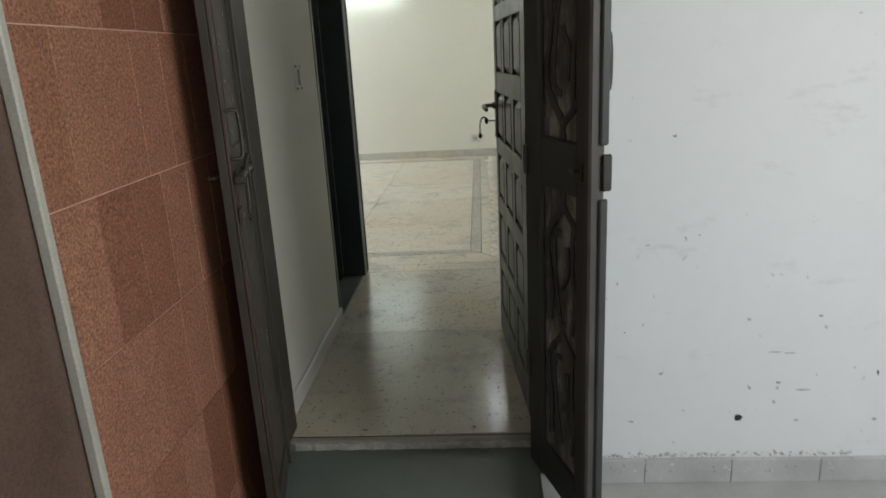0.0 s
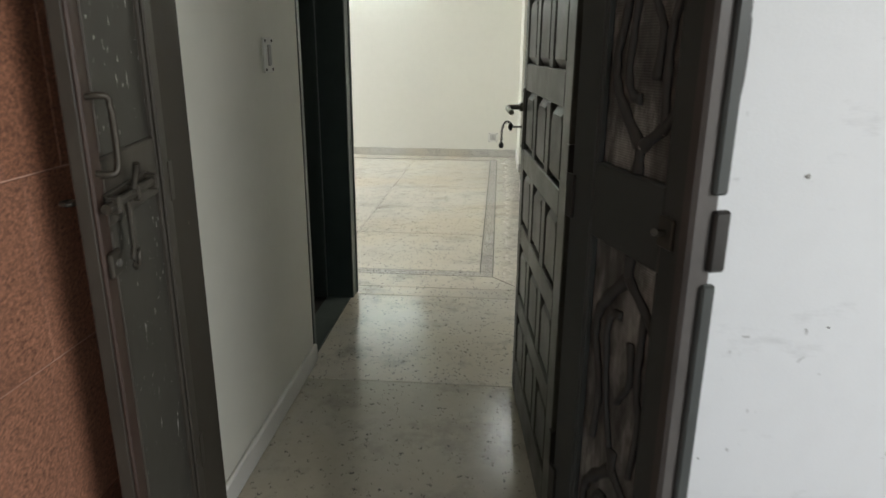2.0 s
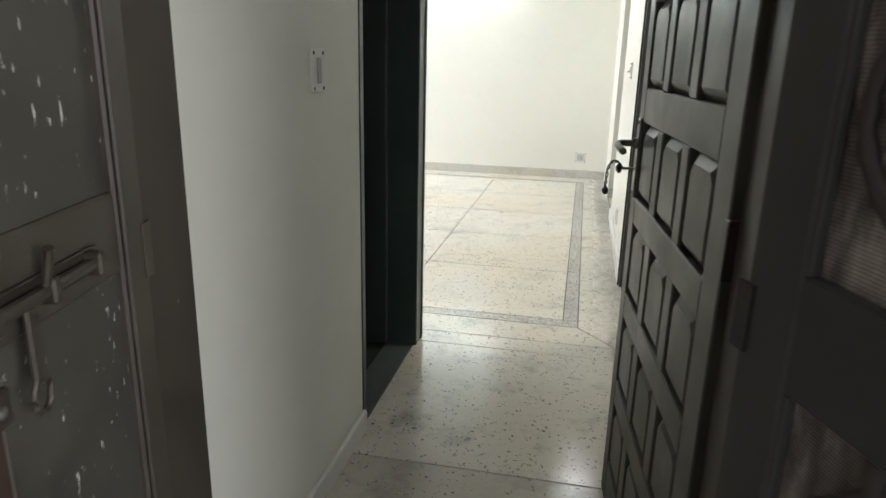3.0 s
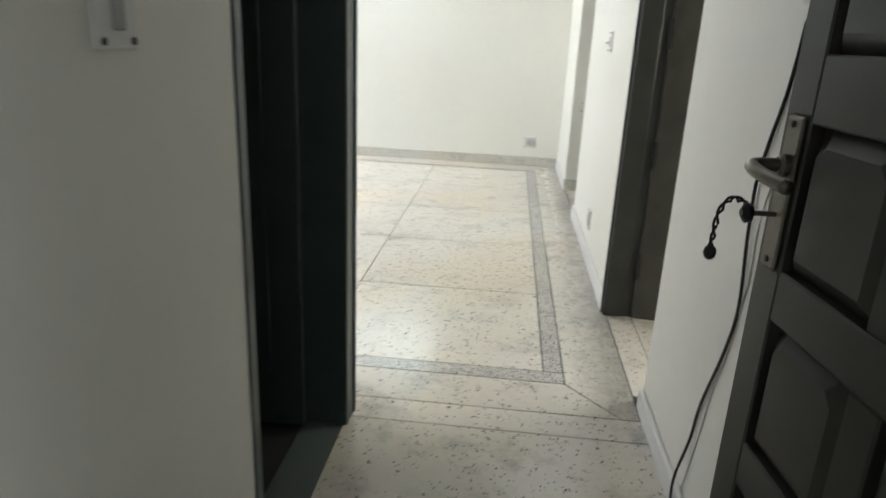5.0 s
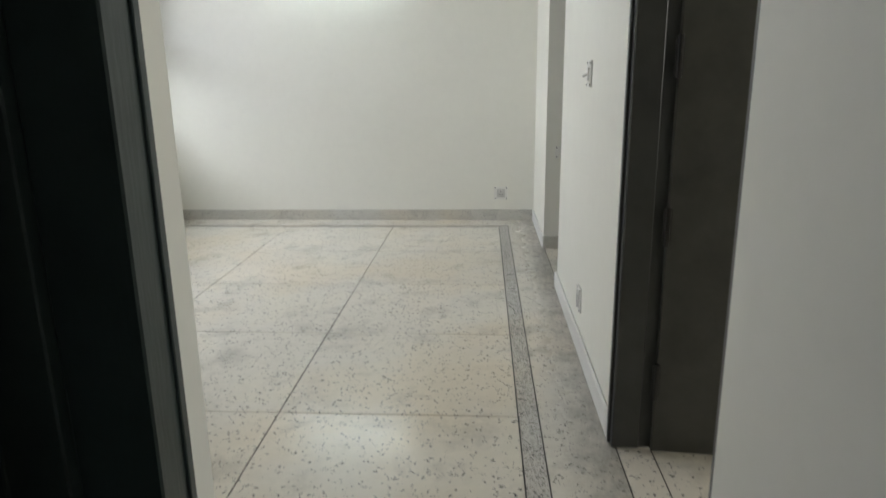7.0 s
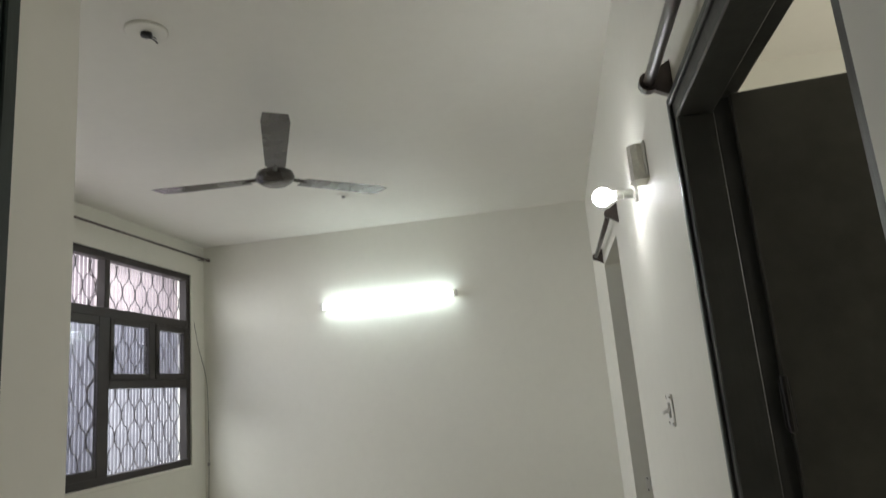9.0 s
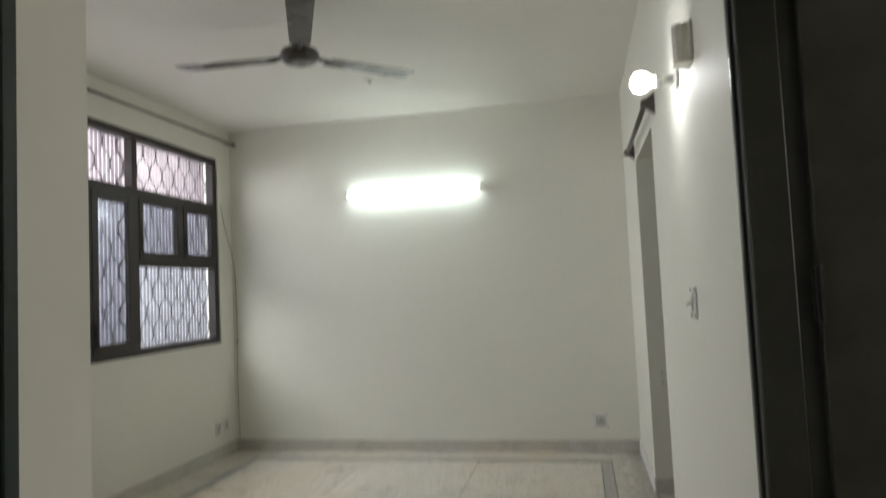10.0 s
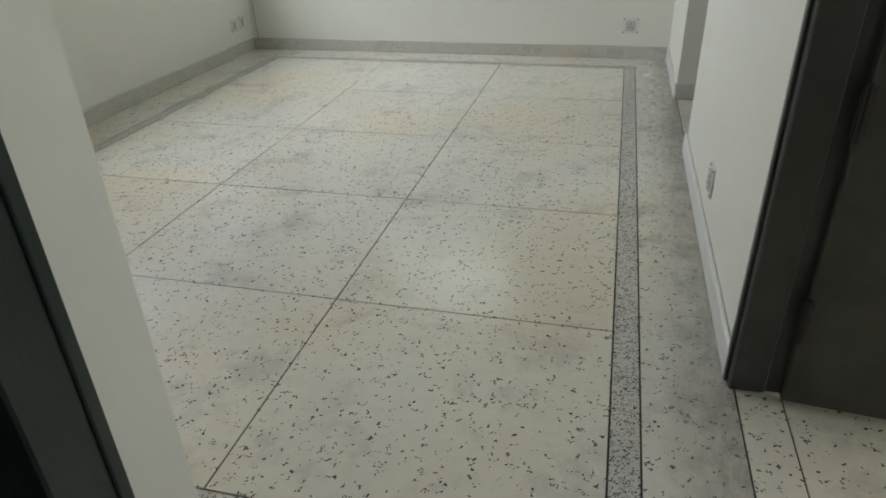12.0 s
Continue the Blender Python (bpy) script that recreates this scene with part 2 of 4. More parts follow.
def fluted(name, tint=(1.0, 1.0, 1.0)):
    """Translucent ribbed sheet that passes the daylight softly."""
    m, nt, b = nodes_of(name)
    nt.nodes.remove(b)
    t, d, mx = nt.nodes.new("ShaderNodeBsdfTranslucent"), nt.nodes.new("ShaderNodeBsdfDiffuse"), nt.nodes.new("ShaderNodeMixShader")
    c = ramp(nt, tex_noise(nt, 5, 4, vec=position(nt)).outputs["Fac"], [(0.3, tuple(a * b for a, b in zip((0.46, 0.46, 0.48), tint))), (0.7, tuple(a * b for a, b in zip((0.62, 0.62, 0.64), tint)))])
    # shading of the ribs is put into the colour: dark bands along the grooves
    w = nt.nodes.new("ShaderNodeTexWave")
    w.bands_direction, w.wave_profile = "Y", "SIN"
    w.inputs["Scale"].default_value, w.inputs["Distortion"].default_value = 7.5, 0.15
    nt.links.new(position(nt), w.inputs["Vector"])
    c = mix(nt, 1.0, c, ramp(nt, w.outputs["Fac"], [(0.0, (0.42, 0.42, 0.45)), (0.35, (0.85, 0.85, 0.87)), (1.0, (1.0, 1.0, 1.0))]), "MULTIPLY")
    nt.links.new(c, t.inputs["Color"])
    nt.links.new(c, d.inputs["Color"])
    mx.inputs["Fac"].default_value = 0.3
    nt.links.new(t.outputs[0], mx.inputs[1])
    nt.links.new(d.outputs[0], mx.inputs[2])
    nt.links.new(mx.outputs[0], nt.nodes["Material Output"].inputs["Surface"])
    return m


WALL = plaster("cream_white_plaster", (0.797, 0.785, 0.705))
WALL_OUT = plaster("landing_white_plaster", (0.80, 0.81, 0.83), 0.75)
CEIL = plaster("ceiling_paint", (0.80, 0.783, 0.72))
WHITE_SKIRT = plaster("painted_skirting", (0.72, 0.71, 0.67), 0.5)
TERRAZZO = terrazzo("cream_terrazzo", (0.70, 0.665, 0.58), 72, 0.20, 0.37, 0.42)
TERRAZZO_WORN = terrazzo("worn_terrazzo", (0.65, 0.62, 0.545), 72, 0.20, 0.36, 0.7)
TERRAZZO_EDGE = terrazzo("dusty_edge_terrazzo", (0.65, 0.62, 0.545), 72, 0.20, 0.36, 0.6, grime=(("X", 0.79, 0.95, 0.30, 0.66),))
# first corridor panel: darker matrix with sparser chips
TERRAZZO_ENTRY = terrazzo("entry_terrazzo", (0.50, 0.475, 0.405), 76, 0.10, 0.36, 0.6)
TERRAZZO_BAND = terrazzo("chip_band_terrazzo", (0.55, 0.53, 0.49), 130, 0.55, 0.46, 0.3)
SKIRT = terrazzo("grey_skirting", (0.58, 0.565, 0.51), 120, 0.3, 0.3, 0.4, (0.16, 0.155, 0.15))
STRIP = plain("joint_strip", (0.035, 0.033, 0.03), 0.6)
SILL_STONE = granite("green_sill_stone", (0.115, 0.137, 0.125), 0.3, 0.4)
LANDING_STONE = granite("landing_stone", (0.44, 0.445, 0.44), 0.18, 0.5)
LANDING_SKIRT = granite("grey_marble_skirting", (0.47, 0.475, 0.475), 0.2, 0.4)
RED = red_stone("red_agra_stone")
GROUT = plain("pale_grout", (0.62, 0.40, 0.31), 0.9)
BROWN_GRANITE = granite("brown_granite", (0.115, 0.075, 0.058), 0.45, 0.22)
EDGE_STONE = granite("pale_edge_stone", (0.40, 0.39, 0.34), 0.3, 0.4)
BLACK = gloss_paint("black_gloss_paint", (0.031, 0.044, 0.039), (0.2, 0.24, 0.23), 0.28, 0.85)
FRAME_DARK = chipped("charcoal_paint", (0.044, 0.049, 0.047), (0.3, 0.29, 0.27), 0.765, 0.48)
BROWN = chipped("brown_grey_paint", (0.070, 0.069, 0.060), (0.2, 0.19, 0.17), 0.80, 0.42)
BROWN_GLOSS = gloss_paint("brown_grey_gloss", (0.058, 0.060, 0.055), (0.2, 0.19, 0.17), 0.32, 0.86)
LEAF_GREY = chipped("flaking_grey_paint", (0.050, 0.046, 0.037), (0.62, 0.62, 0.58), 0.665, 0.5, 0.28, 105)
LEAF_RED = chipped("red_brown_paint", (0.046, 0.027, 0.020), (0.3, 0.24, 0.2), 0.78, 0.4)
EDGE_BROWN = chipped("brown_edge_paint", (0.075, 0.067, 0.063), (0.3, 0.26, 0.22), 0.78, 0.5)
THRESHOLD = granite("worn_threshold_stone", (0.26, 0.25, 0.21), 0.25, 0.5)
CEMENT = plain("patched_cement", (0.36, 0.35, 0.30), 0.85, 0, 0.35, 22, 90, 0.6)
LEAF_BROWN = chipped("worn_brown_paint", (0.042, 0.035, 0.026), (0.3, 0.26, 0.22), 0.76, 0.42, 0.15)
BOUGH = chipped("dusty_carved_paint", (0.048, 0.049, 0.047), (0.30, 0.29, 0.27), 0.70, 0.5, 0.5, 60)
PANEL_PAINT = chipped("panelled_door_paint", (0.050, 0.053, 0.043), (0.3, 0.3, 0.27), 0.80, 0.3)
GAUZE = gauze("dusty_gauze")
IRON = plain("painted_iron", (0.028, 0.026, 0.024), 0.4, 0.3)
STEEL = plain("worn_steel", (0.30, 0.29, 0.27), 0.38, 0.9)
OLD_STEEL = plain("paint_smeared_steel", (0.050, 0.043, 0.033), 0.42, 0.4)
PLATE = plain("satin_lock_plate", (0.17, 0.16, 0.135), 0.35, 0.85)
PLASTIC = plain("aged_white_plastic", (0.72, 0.71, 0.66), 0.35, 0, 0.08)
GREY_PLASTIC = plain("dull_grey_plastic", (0.36, 0.35, 0.33), 0.5)
SOCKET_PLASTIC = plain("dusty_socket_plastic", (0.50, 0.49, 0.455), 0.5)
CHIME_PLASTIC = plain("yellowed_plastic", (0.74, 0.72, 0.64), 0.45)
DARK_HOLE = plain("dark_slots", (0.03, 0.03, 0.03), 0.8)
RUBBER = plain("black_cable", (0.012, 0.012, 0.012), 0.4)
ROD_PAINT = plain("brown_rod_enamel", (0.085, 0.066, 0.058), 0.35, 0.2)
FAN = plain("brown_fan_enamel", (0.055, 0.047, 0.042), 0.28, 0.2, 0.15, coat=0.4)
WIN = chipped("dark_window_paint", (0.030, 0.024, 0.022), (0.2, 0.18, 0.17), 0.8, 0.4)
GRILLE = plain("grey_grille_paint", (0.16, 0.15, 0.16), 0.5, 0.2)
FLUTED = fluted("ribbed_sheet")
FLUTED_PINK = fluted("pink_ribbed_sheet", (1.0, 0.88, 0.86))
TUBE_GLOW = glow("tube_light", (0.86, 1.0, 1.0), TUBE_E)
BULB_GLOW = glow("bulb_light", (0.95, 0.99, 1.0), BULB_E)
PANE = dusty_glass("grimy_pane")
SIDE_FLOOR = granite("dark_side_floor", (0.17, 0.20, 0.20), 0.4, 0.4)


# ---- mesh helpers ----
def box(bm, x0, y0, z0, x1, y1, z1, bev=0.0):
    """An axis-aligned block, its edges eased by bev."""
    m = Matrix.Translation(((x0 + x1) / 2, (y0 + y1) / 2, (z0 + z1) / 2)) @ Matrix.Diagonal((abs(x1 - x0), abs(y1 - y0), abs(z1 - z0), 1))
    r = bmesh.ops.create_cube(bm, size=1, matrix=m)
    if bev:
        es = list({e for v in r["verts"] for e in v.link_edges})
        bmesh.ops.bevel(bm, geom=es, offset=bev, segments=1, affect="EDGES", profile=0.5)
    return bm


def prism(bm, pts, z0, z1):
    lo = [bm.verts.new((x, y, z0)) for x, y in pts]
    hi = [bm.verts.new((x, y, z1)) for x, y in pts]
    n = len(pts)
    bm.faces.new(lo[::-1])
    bm.faces.new(hi)
    for i in range(n):
        bm.faces.new((lo[i], lo[(i + 1) % n], hi[(i + 1) % n], hi[i]))
    return bm


def tube(bm, pts, r, sides=8):
    """A round bar along a line of points."""
    pts = [Vector(p) for p in pts]
    rings = []
    up = Vector((0.13, 0.21, 0.97))
    for i, p in enumerate(pts):
        d = (pts[min(i + 1, len(pts) - 1)] - pts[max(i - 1, 0)]).normalized()
        a = d.cross(up if abs(d.dot(up)) < 0.95 else Vector((1, 0.1, 0))).normalized()
        b = d.cross(a)
        rings.append([bm.verts.new(p + r * (math.cos(2 * math.pi * k / sides) * a + math.sin(2 * math.pi * k / sides) * b)) for k in range(sides)])
    for u, v in zip(rings, rings[1:]):
        for k in range(sides):
            bm.faces.new((u[k], u[(k + 1) % sides], v[(k + 1) % sides], v[k]))
    bm.faces.new(rings[0][::-1])
    bm.faces.new(rings[-1])
    return bm


def lathe(bm, profile, m=None, sides=24):
    """A turned shape from (radius, height) pairs, placed by m."""
    m = m or Matrix()
    rings = []
    for r, h in profile:
        rings.append([bm.verts.new(m @ Vector((max(r, 1e-4) * math.cos(2 * math.pi * k / sides), max(r, 1e-4) * math.sin(2 * math.pi * k / sides), h))) for k in range(sides)])
    for u, v in zip(rings, rings[1:]):
        for k in range(sides):
            bm.faces.new((u[k], u[(k + 1) % sides], v[(k + 1) % sides], v[k]))
    bm.faces.new(rings[0][::-1])
    bm.faces.new(rings[-1])
    return bm


def smooth_line(pts, steps=8):
    """Points along a soft curve through the given ones."""
    P = [Vector(p) for p in pts]
    out = []
    for i in range(len(P) - 1):
        a, b, c, d = P[max(i - 1, 0)], P[i], P[i + 1], P[min(i + 2, len(P) - 1)]
        for k in range(steps):
            t = k / steps
            out.append(0.5 * (2 * b + (c - a) * t + (2 * a - 5 * b + 4 * c - d) * t * t + (3 * b - a - 3 * c + d) * t ** 3))
    out.append(P[-1])
    return out


def mesh_of(name, bm, material, soft=False):
    bmesh.ops.recalc_face_normals(bm, faces=bm.faces)
    me = bpy.data.meshes.new(name)
    bm.to_mesh(me)
    bm.free()
    me.materials.append(material)
    if soft:
        me.shade_smooth()
    return me


def part(name, bm, material, parent, label="", soft=False):
    ob = new(name, mesh_of(name, bm, material, soft))
    ob.parent = parent
    return tagged(ob, label)


def solid(name, bm, material, label, category="", kind="", soft=False, group=""):
    return tagged(new(name, mesh_of(name, bm, material, soft)), label, category, group, kind)


def base(name, m, label, category, group="", kind=""):
    ob = new(name)
    ob.matrix_world = m
    return tagged(ob, label, category, group, kind)


B = bmesh.new
H = 2.93          # ceiling
OUT = -0.078      # landing floor
LEAF_Z = -0.026   # underside of the outer door leaves

# ---- walls, floors, ceilings ----
bm = B()
box(bm, -2.76, 7.19, 0, -2.56, 12.30, 0.99)
box(bm, -2.76, 7.19, 2.64, -2.56, 12.30, H)
box(bm, -2.76, 7.19, 0.99, -2.56, 8.78, 2.64)
box(bm, -2.76, 11.93, 0.99, -2.56, 12.30, 2.64)
wall_west = solid("wall_west", bm, WALL, "cream-white painted plaster wall with a wide window", kind="structure")
solid("wall_north", box(B(), -2.56, 12.15, 0, 3.75, 12.30, H), WALL, "cream-white plaster wall with the tube light", kind="structure")
bm = B()
box(bm, 1.0, 8.252, 0, 1.15, 10.09, H)
box(bm, 1.0, 10.09, 2.17, 1.15, 11.07, H)
box(bm, 1.0, 11.07, 0, 1.15, 12.15, H)
box(bm, 1.0, 7.345, 2.142, 1.15, 8.252, H)
box(bm, 1.026, 5.11, 0, 1.17, 7.345, H)
solid("wall_east", bm, WALL, "cream-white plaster wall with a doorway and a passage opening", kind="structure")
bm = B()
box(bm, -0.17, 5.11, 0, -0.022, 6.268, H)
box(bm, -0.17, 6.268, 2.11, -0.022, 7.12, H)
box(bm, -0.17, 7.12, 0, -0.045, 7.305, H)
solid("wall_corridor", bm, WALL, "cream-white plaster corridor wall with a side doorway", kind="structure")
solid("wall_south", box(B(), -2.56, 7.19, 0, -0.17, 7.305, H), WALL, "cream-white plaster wall of the main room", kind="structure")
bm = B()
box(bm, 1.026, 4.945, OUT - 0.1, 3.75, 5.11, H)
box(bm, -0.2, 4.985, 2.12, 1.026, 5.11, H)
solid("wall_landing", bm, WALL_OUT, "white painted landing wall with scuffs and specks", kind="structure")
bm = B()
box(bm, 3.6, 0.4, OUT - 0.1, 3.75, 4.945, 0.9)
box(bm, 3.6, 0.4, 2.6, 3.75, 4.945, H)
box(bm, 3.6, 0.4, 0.9, 3.75, 1.75, 2.6)
box(bm, 3.6, 3.65, 0.9, 3.75, 4.945, 2.6)
# back wall out of view; its opening is made for the added fill lamp
box(bm, -0.2, 0.4, OUT - 0.1, 0.75, 0.55, H)
box(bm, 2.25, 0.4, OUT - 0.1, 3.6, 0.55, H)
box(bm, 0.75, 0.4, OUT - 0.1, 2.25, 0.55, 1.1)
box(bm, 0.75, 0.4, 2.4, 2.25, 0.55, H)
solid("wall_stair", bm, WALL_OUT, "unseen white landing walls with two openings for the lamps", kind="structure")
solid("wall_stone_backing", box(B(), -0.22, 4.07, OUT - 0.1, -0.0155, 4.985, H), GROUT, "mortar bed behind red stone cladding", kind="structure")
solid("wall_granite", box(B(), -0.22, 0.55, OUT - 0.1, -0.036, 4.06, H), BROWN_GRANITE, "polished dark brown granite wall cladding", kind="structure")
solid("trim_stone_edge", box(B(), -0.034, 4.058, OUT, -0.010, 4.078, H, 0.003), EDGE_STONE, "pale stone edging strip beside red cladding", kind="structure")
bm = B()
box(bm, -2.3, 5.11, 0, -2.15, 7.19, H)
box(bm, -2.15, 5.11, 0, -0.22, 5.25, H)
solid("wall_side_room", bm, WALL, "plaster walls of the small side room", kind="structure")
bm = B()
box(bm, 3.6, 5.11, 0, 3.75, 7.7, H)
box(bm, 3.6, 9.1, 0, 3.75, 12.15, H)
box(bm, 3.6, 7.7, 0, 3.75, 9.1, 0.95)
box(bm, 3.6, 7.7, 2.4, 3.75, 9.1, H)
box(bm, 1.15, 9.85, 0, 3.6, 9.98, H)
solid("wall_east_rooms", bm, WALL, "cream plaster walls of the adjoining rooms", kind="structure")
solid("ceiling", box(B(), -2.76, 5.0, H, 3.75, 12.3, H + 0.12), CEIL, "flat white painted ceiling", kind="structure")
solid("ceiling_landing", box(B(), -0.22, 0.4, H, 3.75, 5.0, H + 0.12), CEIL, "flat white landing ceiling", kind="structure")

solid("floor_landing", box(B(), -0.22, 0.4, OUT - 0.1, 3.75, 5.098, OUT), LANDING_STONE, "grey stone landing floor", kind="structure")
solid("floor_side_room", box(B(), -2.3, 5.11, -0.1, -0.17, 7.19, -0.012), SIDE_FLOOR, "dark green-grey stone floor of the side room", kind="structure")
bm = B()
box(bm, 1.1325, 5.11, -0.1, 3.75, 12.15, -0.0015)
solid("floor_east_rooms", bm, TERRAZZO, "cream terrazzo floor of adjoining rooms", kind="structure")
floor = solid("floor", box(B(), -2.76, 5.131, -0.1, 1.15, 12.15, -0.005), STRIP, "cream chip terrazzo floor with dark joint strips", kind="structure")

# ---- skirtings ----
bm = B()
box(bm, -2.56, 12.134, 0, 1.0, 12.15, 0.095, 0.003)
solid("baseboard_north", bm, SKIRT, "grey terrazzo skirting", kind="structure")
solid("baseboard_west", box(B(), -2.56, 7.295, 0, -2.544, 12.134, 0.095, 0.003), SKIRT, "grey terrazzo skirting", kind="structure")
solid("baseboard_stub", box(B(), 0.998, 11.055, 0, 1.16, 11.07, 0.098, 0.003), SKIRT, "grey terrazzo skirting on the wall end", kind="structure")
bm = B()
box(bm, 0.984, 8.246, 0, 1.0, 10.095, 0.1, 0.006)
box(bm, 0.988, 11.07, 0, 1.0, 12.134, 0.1, 0.004)
solid("baseboard_east", bm, WHITE_SKIRT, "white painted skirting, scuffed grey", kind="structure")
solid("baseboard_corridor_east", box(B(), 1.008, 5.24, 0, 1.026, 7.347, 0.085, 0.006), WHITE_SKIRT, "white painted skirting, scuffed", kind="structure")
solid("baseboard_corridor_west", box(B(), -0.022, 5.24, 0, -0.004, 6.27, 0.085, 0.006), WHITE_SKIRT, "painted corridor skirting, scuffed", kind="structure")

# ---- floor pieces ----
G = 0.0028


def slab(name, pts, material, parent):
    ob = part(name, prism(B(), pts, -0.006, 0.0), material, parent)
    return ob


def rect(x0, y0, x1, y1):
    return [(x0 + G, y0 + G), (x1 - G, y0 + G), (x1 - G, y1 - G), (x0 + G, y1 - G)]


XS = [-2.17, -1.22, -0.27, 0.675]
YS = [7.565, 8.415, 9.265, 10.115, 10.965, 11.81]
for i in range(3):
    for j in range(5):
        slab("terrazzo_panel", rect(XS[i], YS[j], XS[i + 1], YS[j + 1]), TERRAZZO, floor)
slab("chip_band", rect(-2.26, 7.475, 0.755, 7.565), TERRAZZO_BAND, floor)
slab("chip_band", rect(-2.26, 11.81, 0.755, 11.90), TERRAZZO_BAND, floor)
slab("chip_band", rect(0.675, 7.565, 0.755, 11.81), TERRAZZO_BAND, floor)
slab("chip_band", rect(-2.26, 7.565, -2.17, 11.81), TERRAZZO_BAND, floor)
slab("terrazzo_panel", [(0.755 + G, 7.475 + G), (0.94 + G, 7.25 + G), (1.01 - G, 7.25 + G), (1.01 - G, 12.15), (0.94 + G, 12.15), (0.755 + G, 11.90 - G)], TERRAZZO_EDGE, floor)
slab("terrazzo_panel", [(-2.56, 7.25 + G), (0.94 - G, 7.25 + G), (0.755 - G, 7.475 - G), (-2.26, 7.475 - G)], TERRAZZO_WORN, floor)
slab("terrazzo_panel", [(-2.26, 11.90 + G), (0.755 - G, 11.90 + G), (0.94 - G, 12.15), (-2.56, 12.15)], TERRAZZO, floor)
slab("terrazzo_panel", [(-2.56, 7.25 + 2 * G), (-2.26 - G, 7.475), (-2.26 - G, 11.9), (-2.56, 12.148)], TERRAZZO, floor)
slab("terrazzo_panel", rect(1.01, 7.43, 1.13, 12.15), TERRAZZO, floor)
slab("terrazzo_panel", rect(-0.03, 7.11, 1.026, 7.25), TERRAZZO_WORN, floor)
slab("terrazzo_panel", rect(-0.03, 6.11, 1.026, 7.11), TERRAZZO_WORN, floor)
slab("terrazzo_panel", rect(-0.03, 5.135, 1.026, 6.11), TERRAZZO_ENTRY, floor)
slab("threshold_slab", rect(-0.165, 6.27, -0.03, 7.12), SILL_STONE, floor)
solid("door_threshold", box(B(), 0.0, 5.098, -0.09, 1.026, 5.131, -0.003, 0.004), THRESHOLD, "worn grey stone door threshold", kind="structure")


# ---- door frames ----
def door_frame(name, label, jambs, material):
    fr = base(name, Matrix(), label, "door frame", kind="structure")
    for nm, b, bev in jambs:
        part(nm, box(B(), *b, bev), material, fr)
    return fr


door_frame("door_frame_entry", "dark brown painted wooden entrance door frame", [
    ("jamb", (-0.021, 4.985, OUT, 0.020, 5.205, 2.06), 0.004), ("jamb", (0.945, 4.99, OUT, 1.024, 5.225, 2.06), 0.004),
    ("lintel", (-0.021, 4.985, 2.06, 1.024, 5.22, 2.13), 0.004)], LEAF_BROWN)
fr = door_frame("door_frame_black", "glossy black painted wooden side door frame", [
    ("jamb", (-0.16, 6.266, 0, -0.018, 6.305, 2.05), 0.004), ("jamb", (-0.16, 7.045, 0, -0.012, 7.15, 2.05), 0.004),
    ("lintel", (-0.16, 6.264, 2.05, -0.016, 7.15, 2.115), 0.004)], BLACK)
part("bead", box(B(), -0.013, 7.130, 0.001, -0.006, 7.152, 2.05, 0.002), BLACK, fr)
fr = door_frame("door_frame_brown", "dark brown-grey painted wooden door frame", [
    ("jamb", (0.994, 8.205, 0, 1.088, 8.254, 2.08), 0.004), ("jamb", (1.040, 7.343, 0, 1.15, 7.40, 2.08), 0.004),
    ("lintel", (0.994, 7.347, 2.08, 1.088, 8.254, 2.144), 0.004)], BROWN_GLOSS)
part("bead", box(B(), 0.984, 8.236, 0.001, 0.996, 8.259, 2.148, 0.003), BROWN_GLOSS, fr)
part("bead", box(B(), 0.984, 7.372, 2.124, 0.996, 8.236, 2.148, 0.003), BROWN_GLOSS, fr)
part("rebate", box(B(), 1.088, 8.214, 0, 1.150, 8.253, 2.12, 0.003), BROWN_GLOSS, fr)
part("rebate", box(B(), 1.088, 7.40, 2.115, 1.150, 8.214, 2.144, 0.003), BROWN_GLOSS, fr)


def hinge_at(x, y, ang):
    return pose(x, y, 0, 0, 0, ang)


# ---- black side door, open into the side room ----
bd = base("black_door", hinge_at(-0.155, 7.045, 183.0), "glossy black painted flush door standing open", "door")
part("panel", box(B(), 0, 0, 0.012, 0.80, 0.036, 2.04, 0.003), BLACK, bd)
for u in (0.10, 0.40):
    for z0, z1 in ((0.95, 1.52), (0.2, 0.85)):
        part("moulding", box(B(), u, 0.036, z0, u + 0.008, 0.040, z1, 0.002), BLACK, bd)
        part("moulding", box(B(), u + 0.25, 0.036, z0, u + 0.258, 0.040, z1, 0.002), BLACK, bd)

# ---- brown door, open into the adjoining room ----
rd = base("brown_door", hinge_at(1.132, 8.204, -5.5), "dark brown-grey flush door standing open", "door")
part("panel", box(B(), -0.006, -0.036, 0.012, 0.76, 0, 2.108, 0.003), BROWN, rd)
for z in (0.22, 0.755, 1.275):
    h = part("hinge", box(B(), -0.020, -0.040, z, 0.006, -0.034, z + 0.115, 0.002), IRON, rd, "black painted butt hinge")
    part("pin", tube(B(), [(-0.008, -0.046, z - 0.006), (-0.008, -0.046, z + 0.121)], 0.009), IRON, h)


